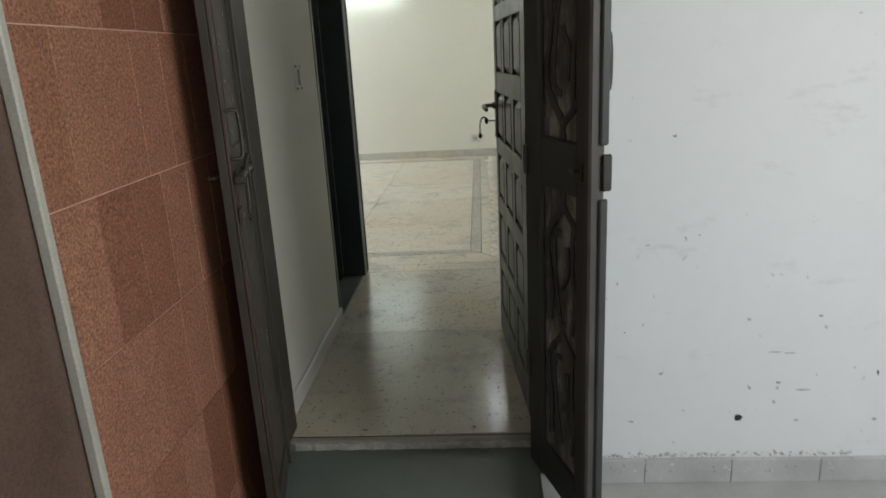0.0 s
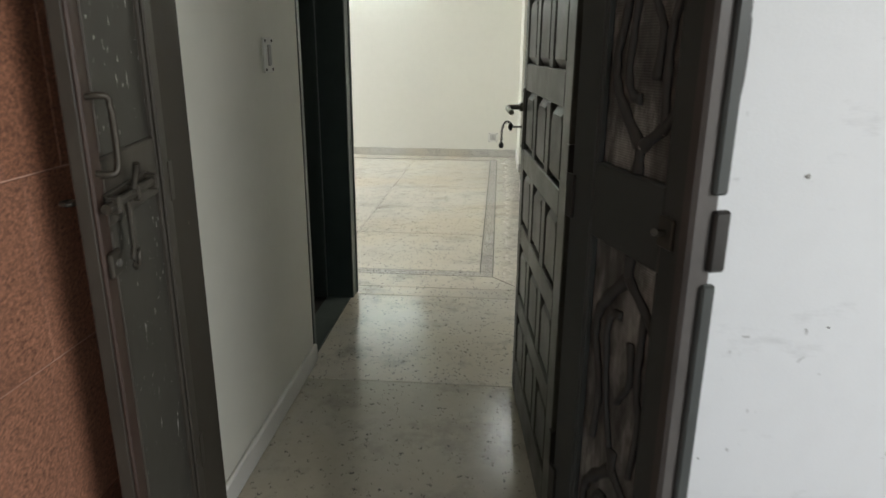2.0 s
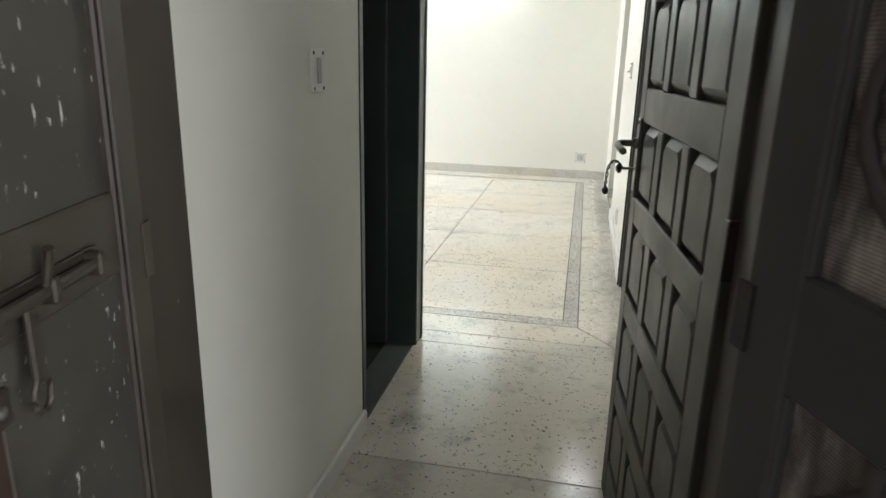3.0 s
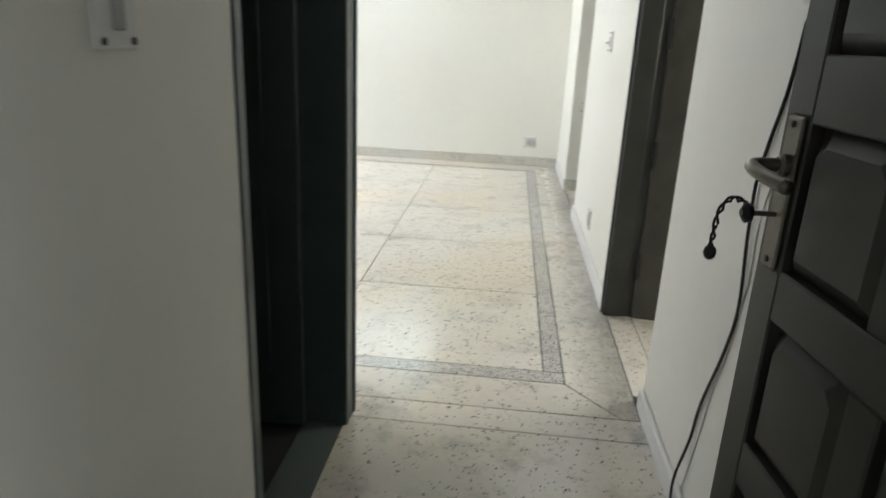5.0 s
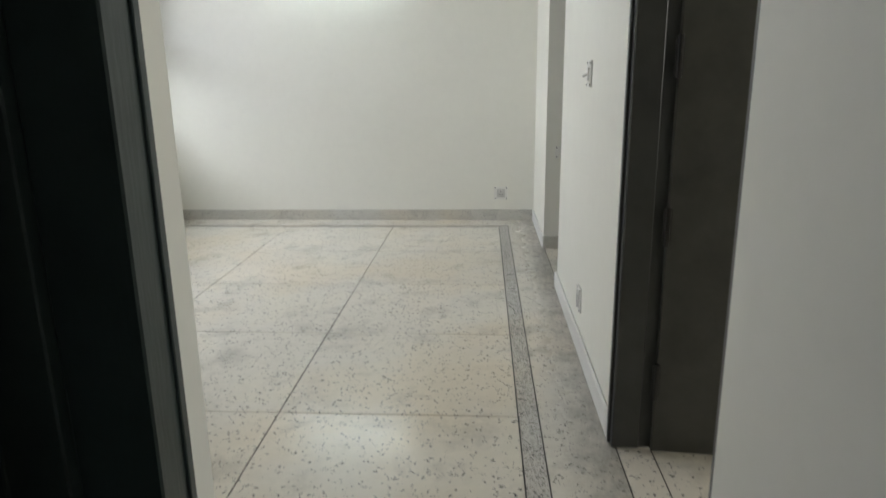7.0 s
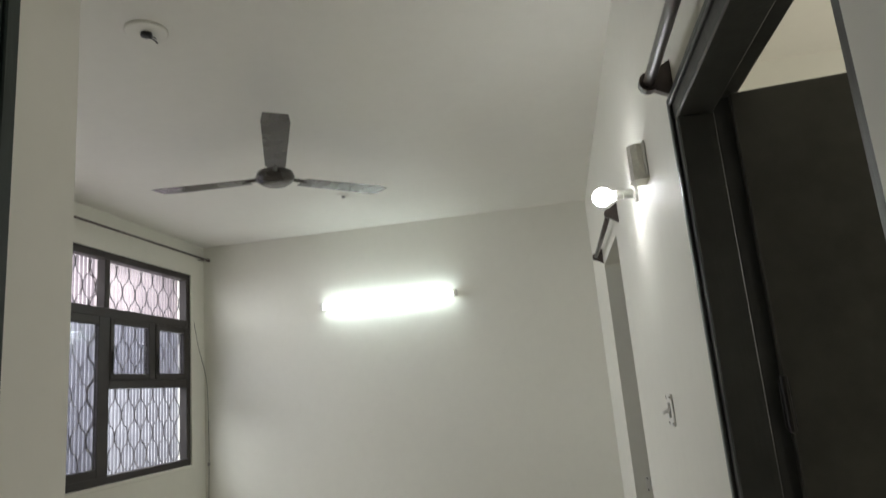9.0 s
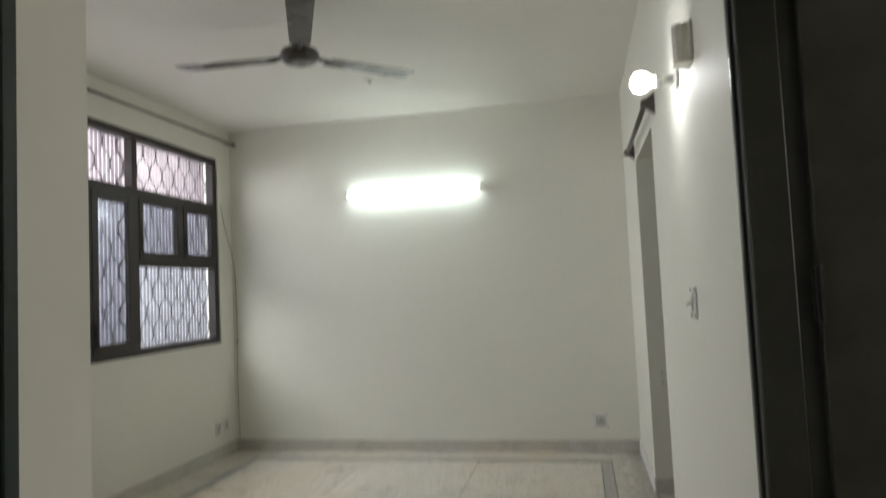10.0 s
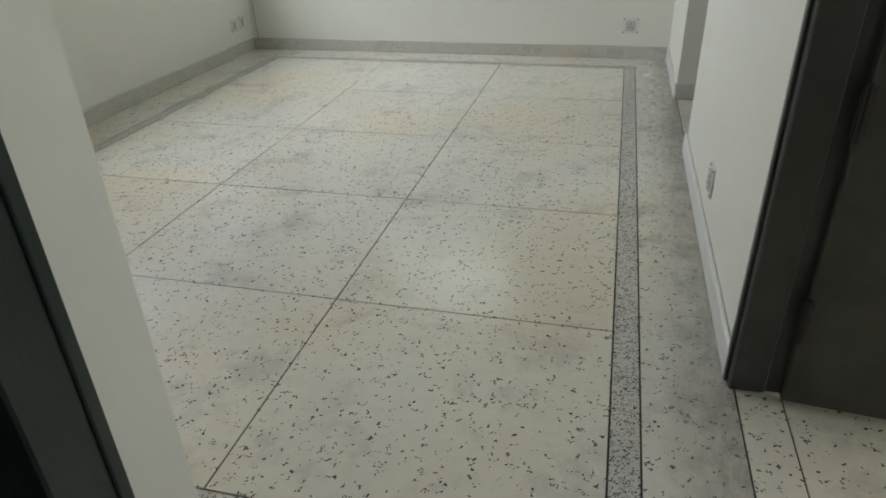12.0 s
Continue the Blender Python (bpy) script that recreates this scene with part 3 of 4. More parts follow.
# ---- panelled entrance door ----
def raised_panel(u0, z0, u1, z1):
    """A fielded panel with sloped margins and clipped upper corners, face at 0."""
    bm = B()
    c, s = 0.028, 0.024

    def loop(d, y):
        a = max(c - d * 0.4, 0.006)
        pts = [(u0 + d, z0 + d), (u1 - d, z0 + d), (u1 - d, z1 - d - a), (u1 - d - a, z1 - d), (u0 + d + a, z1 - d), (u0 + d, z1 - d - a)]
        return [bm.verts.new((u, y, z)) for u, z in pts]

    a, b, e = loop(-0.001, -0.020), loop(0.004, -0.016), loop(s, -0.002)
    for p, q in ((a, b), (b, e)):
        for i in range(6):
            bm.faces.new((p[i], p[(i + 1) % 6], q[(i + 1) % 6], q[i]))
    bm.faces.new(e)
    return bm


pd = base("panelled_door", hinge_at(0.930, 5.235, 95.2), "dark olive-grey painted wooden door with fielded panels, open", "door")
W, T = 0.885, 0.042
US = [0.095, 0.355, 0.615]
PW = 0.20
ZS = [0.15, 0.43, 0.71, 0.99, 1.285, 1.565, 1.815]
PH = [0.205, 0.205, 0.205, 0.205, 0.215, 0.185, 0.14]
part("core", box(B(), 0.01, -T + 0.002, 0.015, W - 0.01, -0.021, 2.025), PANEL_PAINT, pd)
for u0, u1 in ((0, US[0]), (US[0] + PW, US[1]), (US[1] + PW, US[2]), (US[2] + PW, W)):
    full = u0 == 0 or u1 == W
    if full:
        part("stile", box(B(), u0, -T, 0.01, u1, 0, 2.03, 0.003), PANEL_PAINT, pd)
    else:
        for k in range(7):
            part("mullion", box(B(), u0, -0.022, ZS[k], u1, -0.001, ZS[k] + PH[k], 0.003), PANEL_PAINT, pd)
zz = [0.01] + [v for k in range(7) for v in (ZS[k], ZS[k] + PH[k])] + [2.03]
for k in range(0, len(zz), 2):
    part("rail", box(B(), US[0], -T, zz[k], US[2] + PW, 0, zz[k + 1], 0.003), PANEL_PAINT, pd)
for k in range(7):
    for u in US:
        part("fielded_panel", raised_panel(u + 0.001, ZS[k] + 0.001, u + PW - 0.001, ZS[k] + PH[k] - 0.001), PANEL_PAINT, pd)
lock = part("lock_plate", box(B(), W - 0.062, 0.0, 0.985, W - 0.018, 0.006, 1.205, 0.004), PLATE, pd, "satin metal lock plate")
part("lever_handle", tube(B(), smooth_line([(W - 0.04, 0.004, 1.135), (W - 0.04, 0.045, 1.135), (W - 0.055, 0.060, 1.134), (W - 0.10, 0.062, 1.130), (W - 0.155, 0.058, 1.126)], 5), 0.0095), PLATE, lock, soft=True)
part("rose", lathe(B(), [(0.016, 0), (0.016, 0.008), (0.012, 0.012)], Matrix.Translation((W - 0.04, 0.006, 1.135)) @ pose(0, 0, 0, -90), 16), PLATE, lock)
for z in (0.998, 1.192):
    part("screw", lathe(B(), [(0.005, 0), (0.005, 0.002), (0.002, 0.003)], Matrix.Translation((W - 0.04, 0.006, z)) @ pose(0, 0, 0, -90), 10), OLD_STEEL, lock)
part("latch_face", box(B(), W - 0.001, -0.034, 0.99, W + 0.002, -0.010, 1.20, 0.001), PLATE, pd)
part("lever_handle", tube(B(), smooth_line([(W - 0.04, -T, 1.135), (W - 0.04, -T - 0.045, 1.135), (W - 0.06, -T - 0.055, 1.134), (W - 0.15, -T - 0.055, 1.128)], 5), 0.0095), PLATE, pd, soft=True)
for z in (0.25, 1.02, 1.80):
    part("hinge", box(B(), -0.012, -0.022, z, 0.016, 0.003, z + 0.10, 0.002), IRON, pd)


PM = hinge_at(0.930, 5.235, 95.2)
kb = base("key_bunch", Matrix(), "key in the lock with a dark twisted cord hanging", "keys")
k0 = PM @ Vector((W - 0.04, 0.007, 1.065))
k1 = PM @ Vector((W - 0.04, 0.040, 1.065))
bm = B()
tube(bm, [k0, k1], 0.004)
part("key", bm, STEEL, kb)
bm = lathe(B(), [(0.004, 0), (0.014, 0.003), (0.015, 0.010), (0.006, 0.016)], Matrix.Translation(k1) @ Vector((-1, -0.09, 0)).to_track_quat("Z", "Y").to_matrix().to_4x4(), 14)
part("key_head", bm, RUBBER, kb)
arc = smooth_line([k1, k1 + Vector((-0.010, 0.012, 0.012)), k1 + Vector((-0.024, 0.022, 0.014)), k1 + Vector((-0.036, 0.028, -0.008)), k1 + Vector((-0.038, 0.030, -0.045)), k1 + Vector((-0.039, 0.030, -0.068))], 6)
for ph in (0, math.pi):
    tw = [p + Vector((0.0032 * math.cos(i * 0.9 + ph), 0.0, 0.0032 * math.sin(i * 0.9 + ph))) for i, p in enumerate(arc)]
    part("cord", tube(B(), tw, 0.0021, 6), RUBBER, kb)
e = arc[-1]
part("cord_knot", lathe(B(), [(0.002, 0.008), (0.008, 0.004), (0.010, -0.004), (0.007, -0.012), (0.002, -0.015)], Matrix.Translation(e), 10), RUBBER, kb, soft=True)

# ---- outer leaf with flaking grey boards ----
LW = 0.43
ll = base("outer_door_leaf", hinge_at(0.028, 5.07, -78.3), "narrow outer door leaf with flaking grey panels, open", "door")
part("hinge_stile", box(B(), 0, -0.032, LEAF_Z, 0.085, 0, 2.03, 0.004), LEAF_BROWN, ll)
part("lock_stile", box(B(), LW - 0.045, -0.008, LEAF_Z, LW, 0, 2.03, 0.003), LEAF_RED, ll, "reddish brown worn stile")
part("edge_band", box(B(), LW - 0.045, -0.032, LEAF_Z, LW - 0.001, -0.008, 2.03, 0.002), LEAF_BROWN, ll)
part("bead", box(B(), 0.066, -0.001, LEAF_Z, 0.079, 0.007, 2.03, 0.003), LEAF_BROWN, ll)
part("bead", box(B(), LW - 0.050, -0.006, 1.165, LW - 0.042, 0.003, 2.0, 0.002), LEAF_BROWN, ll)
part("bead", box(B(), LW - 0.050, -0.006, 0.08, LW - 0.042, 0.003, 1.03, 0.002), LEAF_BROWN, ll)
for z0, z1 in ((LEAF_Z, 0.06), (1.035, 1.155), (1.94, 2.03)):
    part("rail", box(B(), 0.085, -0.031, z0, LW - 0.045, -0.001, z1, 0.004), LEAF_BROWN, ll)
for z0, z1 in ((0.06, 1.035), (1.155, 1.94)):
    part("board", box(B(), 0.082, -0.024, z0 - 0.003, LW - 0.043, -0.010, z1 + 0.003, 0.002), LEAF_GREY, ll, "grey board with flaked paint")
hp = [(LW - 0.020, -0.002, 1.258), (LW - 0.022, 0.020, 1.260), (LW - 0.030, 0.031, 1.252), (LW - 0.032, 0.033, 1.20), (LW - 0.030, 0.031, 1.142), (LW - 0.022, 0.020, 1.133), (LW - 0.020, -0.002, 1.135)]
part("pull_handle", tube(B(), smooth_line(hp, 5), 0.006), OLD_STEEL, ll, "bent steel pull handle", soft=True)
bolt = part("tower_bolt", box(B(), 0.16, -0.001, 1.062, LW - 0.03, 0.006, 1.098, 0.002), OLD_STEEL, ll, "paint-smeared sliding bolt")
part("rod", tube(B(), [(0.17, 0.016, 1.080), (LW + 0.004, 0.016, 1.080)], 0.009, 10), OLD_STEEL, bolt)
for u in (0.18, 0.285, LW - 0.04):
    part("staple", box(B(), u, 0.004, 1.064, u + 0.016, 0.028, 1.096, 0.003), OLD_STEEL, bolt)
part("bolt_arm", tube(B(), smooth_line([(0.30, 0.016, 1.080), (0.302, 0.026, 1.12), (0.306, 0.030, 1.135)], 4), 0.006), OLD_STEEL, bolt)
hasp = part("hasp", box(B(), LW - 0.098, 0.018, 0.985, LW - 0.076, 0.026, 1.078, 0.003), OLD_STEEL, ll)
part("hasp_ring", tube(B(), [(LW - 0.087 + 0.016 * math.cos(a * 0.5236), 0.022, 0.972 + 0.022 * math.sin(a * 0.5236)) for a in range(13)], 0.0045), OLD_STEEL, hasp)
eye_plate = part("staple_plate", box(B(), LW - 0.055, 0.0, 0.955, LW - 0.008, 0.010, 1.000, 0.003), OLD_STEEL, ll)
part("screw", lathe(B(), [(0.007, 0), (0.007, 0.004), (0.003, 0.006)], Matrix.Translation((LW - 0.032, 0.010, 0.978)) @ pose(0, 0, 0, -90), 12), STEEL, eye_plate)
part("ring_pull", tube(B(), [(LW - 0.03 + 0.014 * math.cos(a * 0.5236), -0.052 + 0.014 * math.sin(a * 0.5236), 1.085) for a in range(13)], 0.004), OLD_STEEL, ll)
part("ring_stem", tube(B(), [(LW - 0.03, -0.03, 1.085), (LW - 0.03, -0.045, 1.085)], 0.005), OLD_STEEL, ll)
for z in (0.3, 1.0, 1.7):
    part("hinge", box(B(), -0.014, -0.004, z, 0.014, 0.003, z + 0.09, 0.001), LEAF_BROWN, ll)

# ---- outer gauze leaf with iron scrolls ----
RW = 0.44
rl = base("gauze_door_leaf", hinge_at(0.917, 5.02, -71.4), "charcoal outer door leaf with dusty gauze and scrolls, open", "door")
GL, GR = 0.098, 0.343      # the gauze runs between the stiles
part("hinge_stile", box(B(), 0, 0, LEAF_Z, GL, 0.036, 2.03, 0.004), FRAME_DARK, rl)
part("lock_stile", box(B(), GR, 0, LEAF_Z, RW - 0.036, 0.036, 2.03, 0.004), FRAME_DARK, rl)
part("edge_strip", box(B(), RW - 0.038, -0.010, LEAF_Z, RW - 0.006, 0.034, 2.03, 0.006), EDGE_BROWN, rl, "brown worn closing edge")
part("astragal", box(B(), RW - 0.010, 0.016, 1.135, RW + 0.003, 0.040, 2.03, 0.004), FRAME_DARK, rl)
part("astragal", box(B(), RW - 0.010, 0.016, LEAF_Z, RW + 0.003, 0.040, 0.998, 0.004), FRAME_DARK, rl)
GAUZE_Z = ((0.10, 0.985), (1.13, 1.93))
for z0, z1 in ((LEAF_Z, 0.10), (0.985, 1.13), (1.93, 2.03)):
    part("rail", box(B(), GL, 0.001, z0, GR, 0.035, z1, 0.004), FRAME_DARK, rl)
for z0, z1 in GAUZE_Z:
    part("gauze", box(B(), GL - 0.003, 0.016, z0 - 0.003, GR + 0.003, 0.022, z1 + 0.003, 0.001), GAUZE, rl, "dusty wire gauze")
    part("bead", box(B(), GL, 0.002, z0, GL + 0.009, 0.015, z1, 0.002), FRAME_DARK, rl)
    part("bead", box(B(), GR - 0.007, 0.002, z0, GR, 0.015, z1, 0.002), FRAME_DARK, rl)


def branch(pts, w0, w1):
    """A flat carved bough along (u, z) points, tapering from w0 to w1, with a rounded crest."""
    bm = B()
    line = smooth_line([(u, 0.0, z) for u, z in pts], 6)
    rings = []
    for i, p in enumerate(line):
        d = (line[min(i + 1, len(line) - 1)] - line[max(i - 1, 0)]).normalized()
        n = Vector((d.z, 0, -d.x))
        w = (w0 + (w1 - w0) * i / (len(line) - 1)) * (1 + 0.18 * math.sin(i * 1.3))
        rings.append([bm.verts.new(p + n * a * w + Vector((0, y, 0))) for a, y in ((-0.5, 0.0155), (-0.42, 0.009), (0, 0.005), (0.42, 0.009), (0.5, 0.0155))])
    for a, b in zip(rings, rings[1:]):
        for k in range(4):
            bm.faces.new((a[k], a[k + 1], b[k + 1], b[k]))
        bm.faces.new((a[4], a[0], b[0], b[4]))
    bm.faces.new(rings[0][::-1])
    bm.faces.new(rings[-1])
    return bm


def boughs(z0, s):
    """One growth of the carved tree: a stem that forks, curls and forks again."""
    yield [(0.234, z0), (0.236, z0 + s * 0.045)], 0.020, 0.018
    yield [(0.236, z0 + s * 0.045), (0.170, z0 + s * 0.105), (0.137, z0 + s * 0.150), (0.132, z0 + s * 0.20), (0.150, z0 + s * 0.25), (0.163, z0 + s * 0.32), (0.150, z0 + s * 0.42)], 0.018, 0.012
    yield [(0.236, z0 + s * 0.045), (0.300, z0 + s * 0.085), (0.338, z0 + s * 0.12)], 0.016, 0.012
    yield [(0.303, z0 + s * 0.088), (0.298, z0 + s * 0.17), (0.300, z0 + s * 0.24), (0.316, z0 + s * 0.30), (0.300, z0 + s * 0.42)], 0.013, 0.010
    yield [(0.225, z0 + s * 0.125), (0.200, z0 + s * 0.128), (0.178, z0 + s * 0.165), (0.186, z0 + s * 0.25), (0.200, z0 + s * 0.33), (0.230, z0 + s * 0.42)], 0.012, 0.009
    yield [(0.264, z0 + s * 0.16), (0.276, z0 + s * 0.23), (0.254, z0 + s * 0.27), (0.234, z0 + s * 0.30)], 0.013, 0.006


for z0, s in ((1.13, 1.0), (0.985, -1.0)):
    for k in range(2):
        for line, w0, w1 in boughs(z0 + s * 0.40 * k, s):
            part("bough", branch(line, w0 * 1.5, w1 * 1.5), BOUGH, rl, soft=True)
kn = part("knob_plate", box(B(), RW - 0.098, -0.006, 1.035, RW - 0.058, 0.001, 1.085, 0.002), OLD_STEEL, rl)
part("knob", tube(B(), [(RW - 0.078, -0.004, 1.06), (RW - 0.078, -0.024, 1.062), (RW - 0.062, -0.034, 1.068)], 0.006), OLD_STEEL, kn)
part("latch_box", box(B(), RW - 0.012, 0.022, 1.018, RW + 0.004, 0.050, 1.112, 0.004), IRON, rl, "black rim latch")
part("pull_handle", tube(B(), smooth_line([(RW - 0.03, 0.034, 1.40), (RW - 0.028, 0.050, 1.40), (RW - 0.028, 0.054, 1.33), (RW - 0.028, 0.050, 1.27), (RW - 0.03, 0.034, 1.27)], 5), 0.008), IRON, rl, soft=True)
for z in (0.3, 1.0, 1.7):
    part("hinge", box(B(), -0.012, -0.006, z, 0.02, 0.001, z + 0.09, 0.001), IRON, rl)

# ---- window with grille ----
win = base("window_1", Matrix(), "wide dark wooden window with casements, iron grille and ribbed sheet", "window", kind="structure")
X0, X1 = -2.64, -2.57
bars = [("head", (8.78, 2.585, 11.93, 2.64)), ("sill_rail", (8.78, 0.992, 11.93, 1.045)), ("side_post", (8.78, 1.045, 8.835, 2.585)), ("side_post", (11.87, 1.045, 11.93, 2.585)),
        ("transom", (8.835, 2.155, 11.87, 2.225)), ("mullion", (10.785, 1.045, 10.85, 2.155)), ("mullion", (9.86, 1.045, 9.925, 2.155)),
        ("mullion", (10.785, 2.225, 10.84, 2.585)), ("mullion", (9.87, 2.225, 9.925, 2.585)),
        ("rail", (10.85, 1.645, 11.87, 1.71)), ("rail", (8.835, 1.645, 9.86, 1.71)), ("post", (11.36, 1.71, 11.41, 2.155)), ("post", (9.32, 1.71, 9.37, 2.155))]
for nm, (y0, z0, y1, z1) in bars:
    part(nm, box(B(), X0, y0, z0, X1, y1, z1, 0.004), WIN, win)
part("window_sill", box(B(), -2.60, 8.74, 0.962, -2.548, 11.95, 0.992, 0.004), WALL, win, "white plastered sill")


def casement(y0, y1, z0, z1, w=0.06, side=1):
    c = part("casement", box(B(), X1 - 0.03, y0, z0, X1 + 0.006, y0 + w, z1, 0.003), WIN, win)
    part("casement_stile", box(B(), X1 - 0.03, y1 - w, z0, X1 + 0.006, y1, z1, 0.003), WIN, c)
    part("casement_rail", box(B(), X1 - 0.029, y0 + w, z0, X1 + 0.005, y1 - w, z0 + w, 0.003), WIN, c)
    part("casement_rail", box(B(), X1 - 0.029, y0 + w, z1 - w, X1 + 0.005, y1 - w, z1, 0.003), WIN, c)
    part("pane", box(B(), X1 - 0.014, y0 + w - 0.004, z0 + w - 0.004, X1 - 0.010, y1 - w + 0.004, z1 - w + 0.004), PANE, c, "grimy window glass")
    yl = y0 + 0.02 if side > 0 else y1 - 0.02
    part("bolt", tube(B(), [(X1 + 0.014, yl, z0 + 0.05), (X1 + 0.014, yl, z0 + 0.20)], 0.006), IRON, c)


casement(10.36, 10.785, 1.045, 2.155)
casement(9.925, 10.35, 1.045, 2.155, side=-1)
casement(10.85, 11.36, 1.71, 2.155, 0.042)
casement(11.41, 11.87, 1.71, 2.155, 0.05)
casement(8.835, 9.32, 1.71, 2.155, 0.042)
casement(9.37, 9.86, 1.71, 2.155, 0.042)
openings = [(8.835, 9.87, 2.225, 2.585), (9.925, 10.785, 2.225, 2.585), (10.84, 11.87, 2.225, 2.585), (8.835, 9.86, 1.045, 2.155), (9.925, 10.785, 1.045, 2.155), (10.85, 11.87, 1.045, 2.155)]
for y0, y1, z0, z1 in openings:
    # ribbed sheet: a shallow corrugation across the opening
    bm = B()
    ya = 8.785 if y0 < 8.9 else y0 - 0.026
    yb = 11.925 if y1 > 11.8 else y1 + 0.026
    n = int((yb - ya) / 0.0105)
    rows = []
    for i in range(n + 1):
        y = ya + (yb - ya) * i / n
        x = -2.690 + 0.012 * (1 if (i // 2) % 2 else -1)
        rows.append((bm.verts.new((x, y, z0 - 0.02)), bm.verts.new((x, y, z1 + 0.02))))
    for a, b in zip(rows, rows[1:]):
        bm.faces.new((a[0], b[0], b[1], a[1]))
    s = part("ribbed_sheet", bm, FLUTED_PINK if z0 > 2.2 else FLUTED, win, "translucent ribbed sheet")
    s.visible_shadow = False
    # grille: neighbouring bars bulge towards and away from one another
    pitch, lift, k = 0.078, 0.155, 0
    y = y0 - pitch * 1.1
    bm = B()
    while y < y1 + 0.08:
        zs = np.arange(z0, z1 + 0.001, lift / 16)
        pts = []
        for z in zs:
            w = math.cos(math.pi * (z - 0.99) / lift)
            w = math.copysign(abs(w) ** 0.62, w)
            pts.append((-2.656, y + (0.5 if k % 2 else -0.5) * (pitch - 0.004) * w, z))
        tube(bm, pts, 0.005, 4)
        y, k = y + pitch, k + 1
    part("grille", bm, GRILLE, win, "grey painted iron grille")

# ---- ceiling fan ----
fan = base("ceiling_fan", pose(-0.787, 9.75, 0), "brown enamelled three-blade ceiling fan at rest", "ceiling fan")
HZ = 2.638
part("motor", lathe(B(), [(0.02, HZ - 0.035), (0.075, HZ - 0.034), (0.098, HZ - 0.018), (0.105, HZ + 0.004), (0.095, HZ + 0.03), (0.05, HZ + 0.05), (0.022, HZ + 0.06)], sides=32), FAN, fan, soft=True)
part("down_rod", tube(B(), [(0, 0, HZ + 0.05), (0, 0, H - 0.05)], 0.011, 12), FAN, fan)
part("lower_cup", lathe(B(), [(0.016, HZ + 0.14), (0.05, HZ + 0.12), (0.045, HZ + 0.07), (0.02, HZ + 0.055)], sides=20), FAN, fan, soft=True)
part("canopy", lathe(B(), [(0.015, H - 0.09), (0.05, H - 0.06), (0.06, H - 0.001)], sides=20), FAN, fan, soft=True)
for ang in (174, 54, 294):
    R = pose(0, 0, HZ + 0.004, 0, 0, ang)
    bm = B()
    nu = 9
    top, bot = [], []
    for i in range(nu):
        t = i / (nu - 1)
        u = 0.17 + 0.58 * t
        hw = 0.052 + 0.016 * t - (0.012 if i == nu - 1 else 0)
        droop = 0.040 * t
        for s in (-1, 1):
            zt = droop + s * hw * -0.07
            top.append(bm.verts.new(R @ Vector((u, s * hw, zt + 0.0015))))
            bot.append(bm.verts.new(R @ Vector((u, s * hw, zt - 0.0015))))
    for i in range(nu - 1):
        a = 2 * i
        bm.faces.new((top[a], top[a + 2], top[a + 3], top[a + 1]))
        bm.faces.new((bot[a], bot[a + 1], bot[a + 3], bot[a + 2]))
        bm.faces.new((top[a], bot[a], bot[a + 2], top[a + 2]))
        bm.faces.new((top[a + 1], top[a + 3], bot[a + 3], bot[a + 1]))
    bm.faces.new((top[0], top[1], bot[1], bot[0]))
    bm.faces.new((top[-2], bot[-2], bot[-1], top[-1]))
    bl = part("blade", bm, FAN, fan)
    bm = B()
    arm = [R @ Vector(p) for p in ((0.085, 0, 0.0), (0.12, 0, 0.004), (0.20, 0, 0.006))]
    tube(bm, arm, 0.011, 6)
    part("blade_arm", bm, FAN, bl)

# ---- lights ----
tl = base("tube_light", Matrix(), "lit white tube light on its batten, fixed to wall", "tube light")
part("batten", box(B(), -1.40, 12.116, 2.224, -0.18, 12.150, 2.256, 0.004), PLASTIC, tl)
part("tube", tube(B(), [(-1.375, 12.078, 2.24), (-0.205, 12.078, 2.24)], 0.024, 14), TUBE_GLOW, tl, "glowing white tube", soft=True)
for x in (-1.405, -0.205):
    part("end_cap", box(B(), x, 12.050, 2.212, x + 0.03, 12.118, 2.268, 0.006), PLASTIC, tl)
wb = base("wall_bulb", Matrix(), "lit round bulb in a white angled wall holder", "wall lamp")
ax = Vector((-1, 0, 0)).to_track_quat("Z", "Y").to_matrix().to_4x4()
part("holder", lathe(B(), [(0.036, 0), (0.036, 0.012), (0.02, 0.018), (0.018, 0.055), (0.022, 0.058), (0.022, 0.085)], Matrix.Translation((1.0, 9.12, 2.13)) @ ax, 20), PLASTIC, wb)
part("bulb", lathe(B(), [(0.013, 0.082), (0.018, 0.098), (0.034, 0.118), (0.038, 0.140), (0.030, 0.162), (0.012, 0.174), (0.001, 0.176)], Matrix.Translation((1.0, 9.12, 2.13)) @ ax, 20), BULB_GLOW, wb, "glowing white bulb", soft=True)


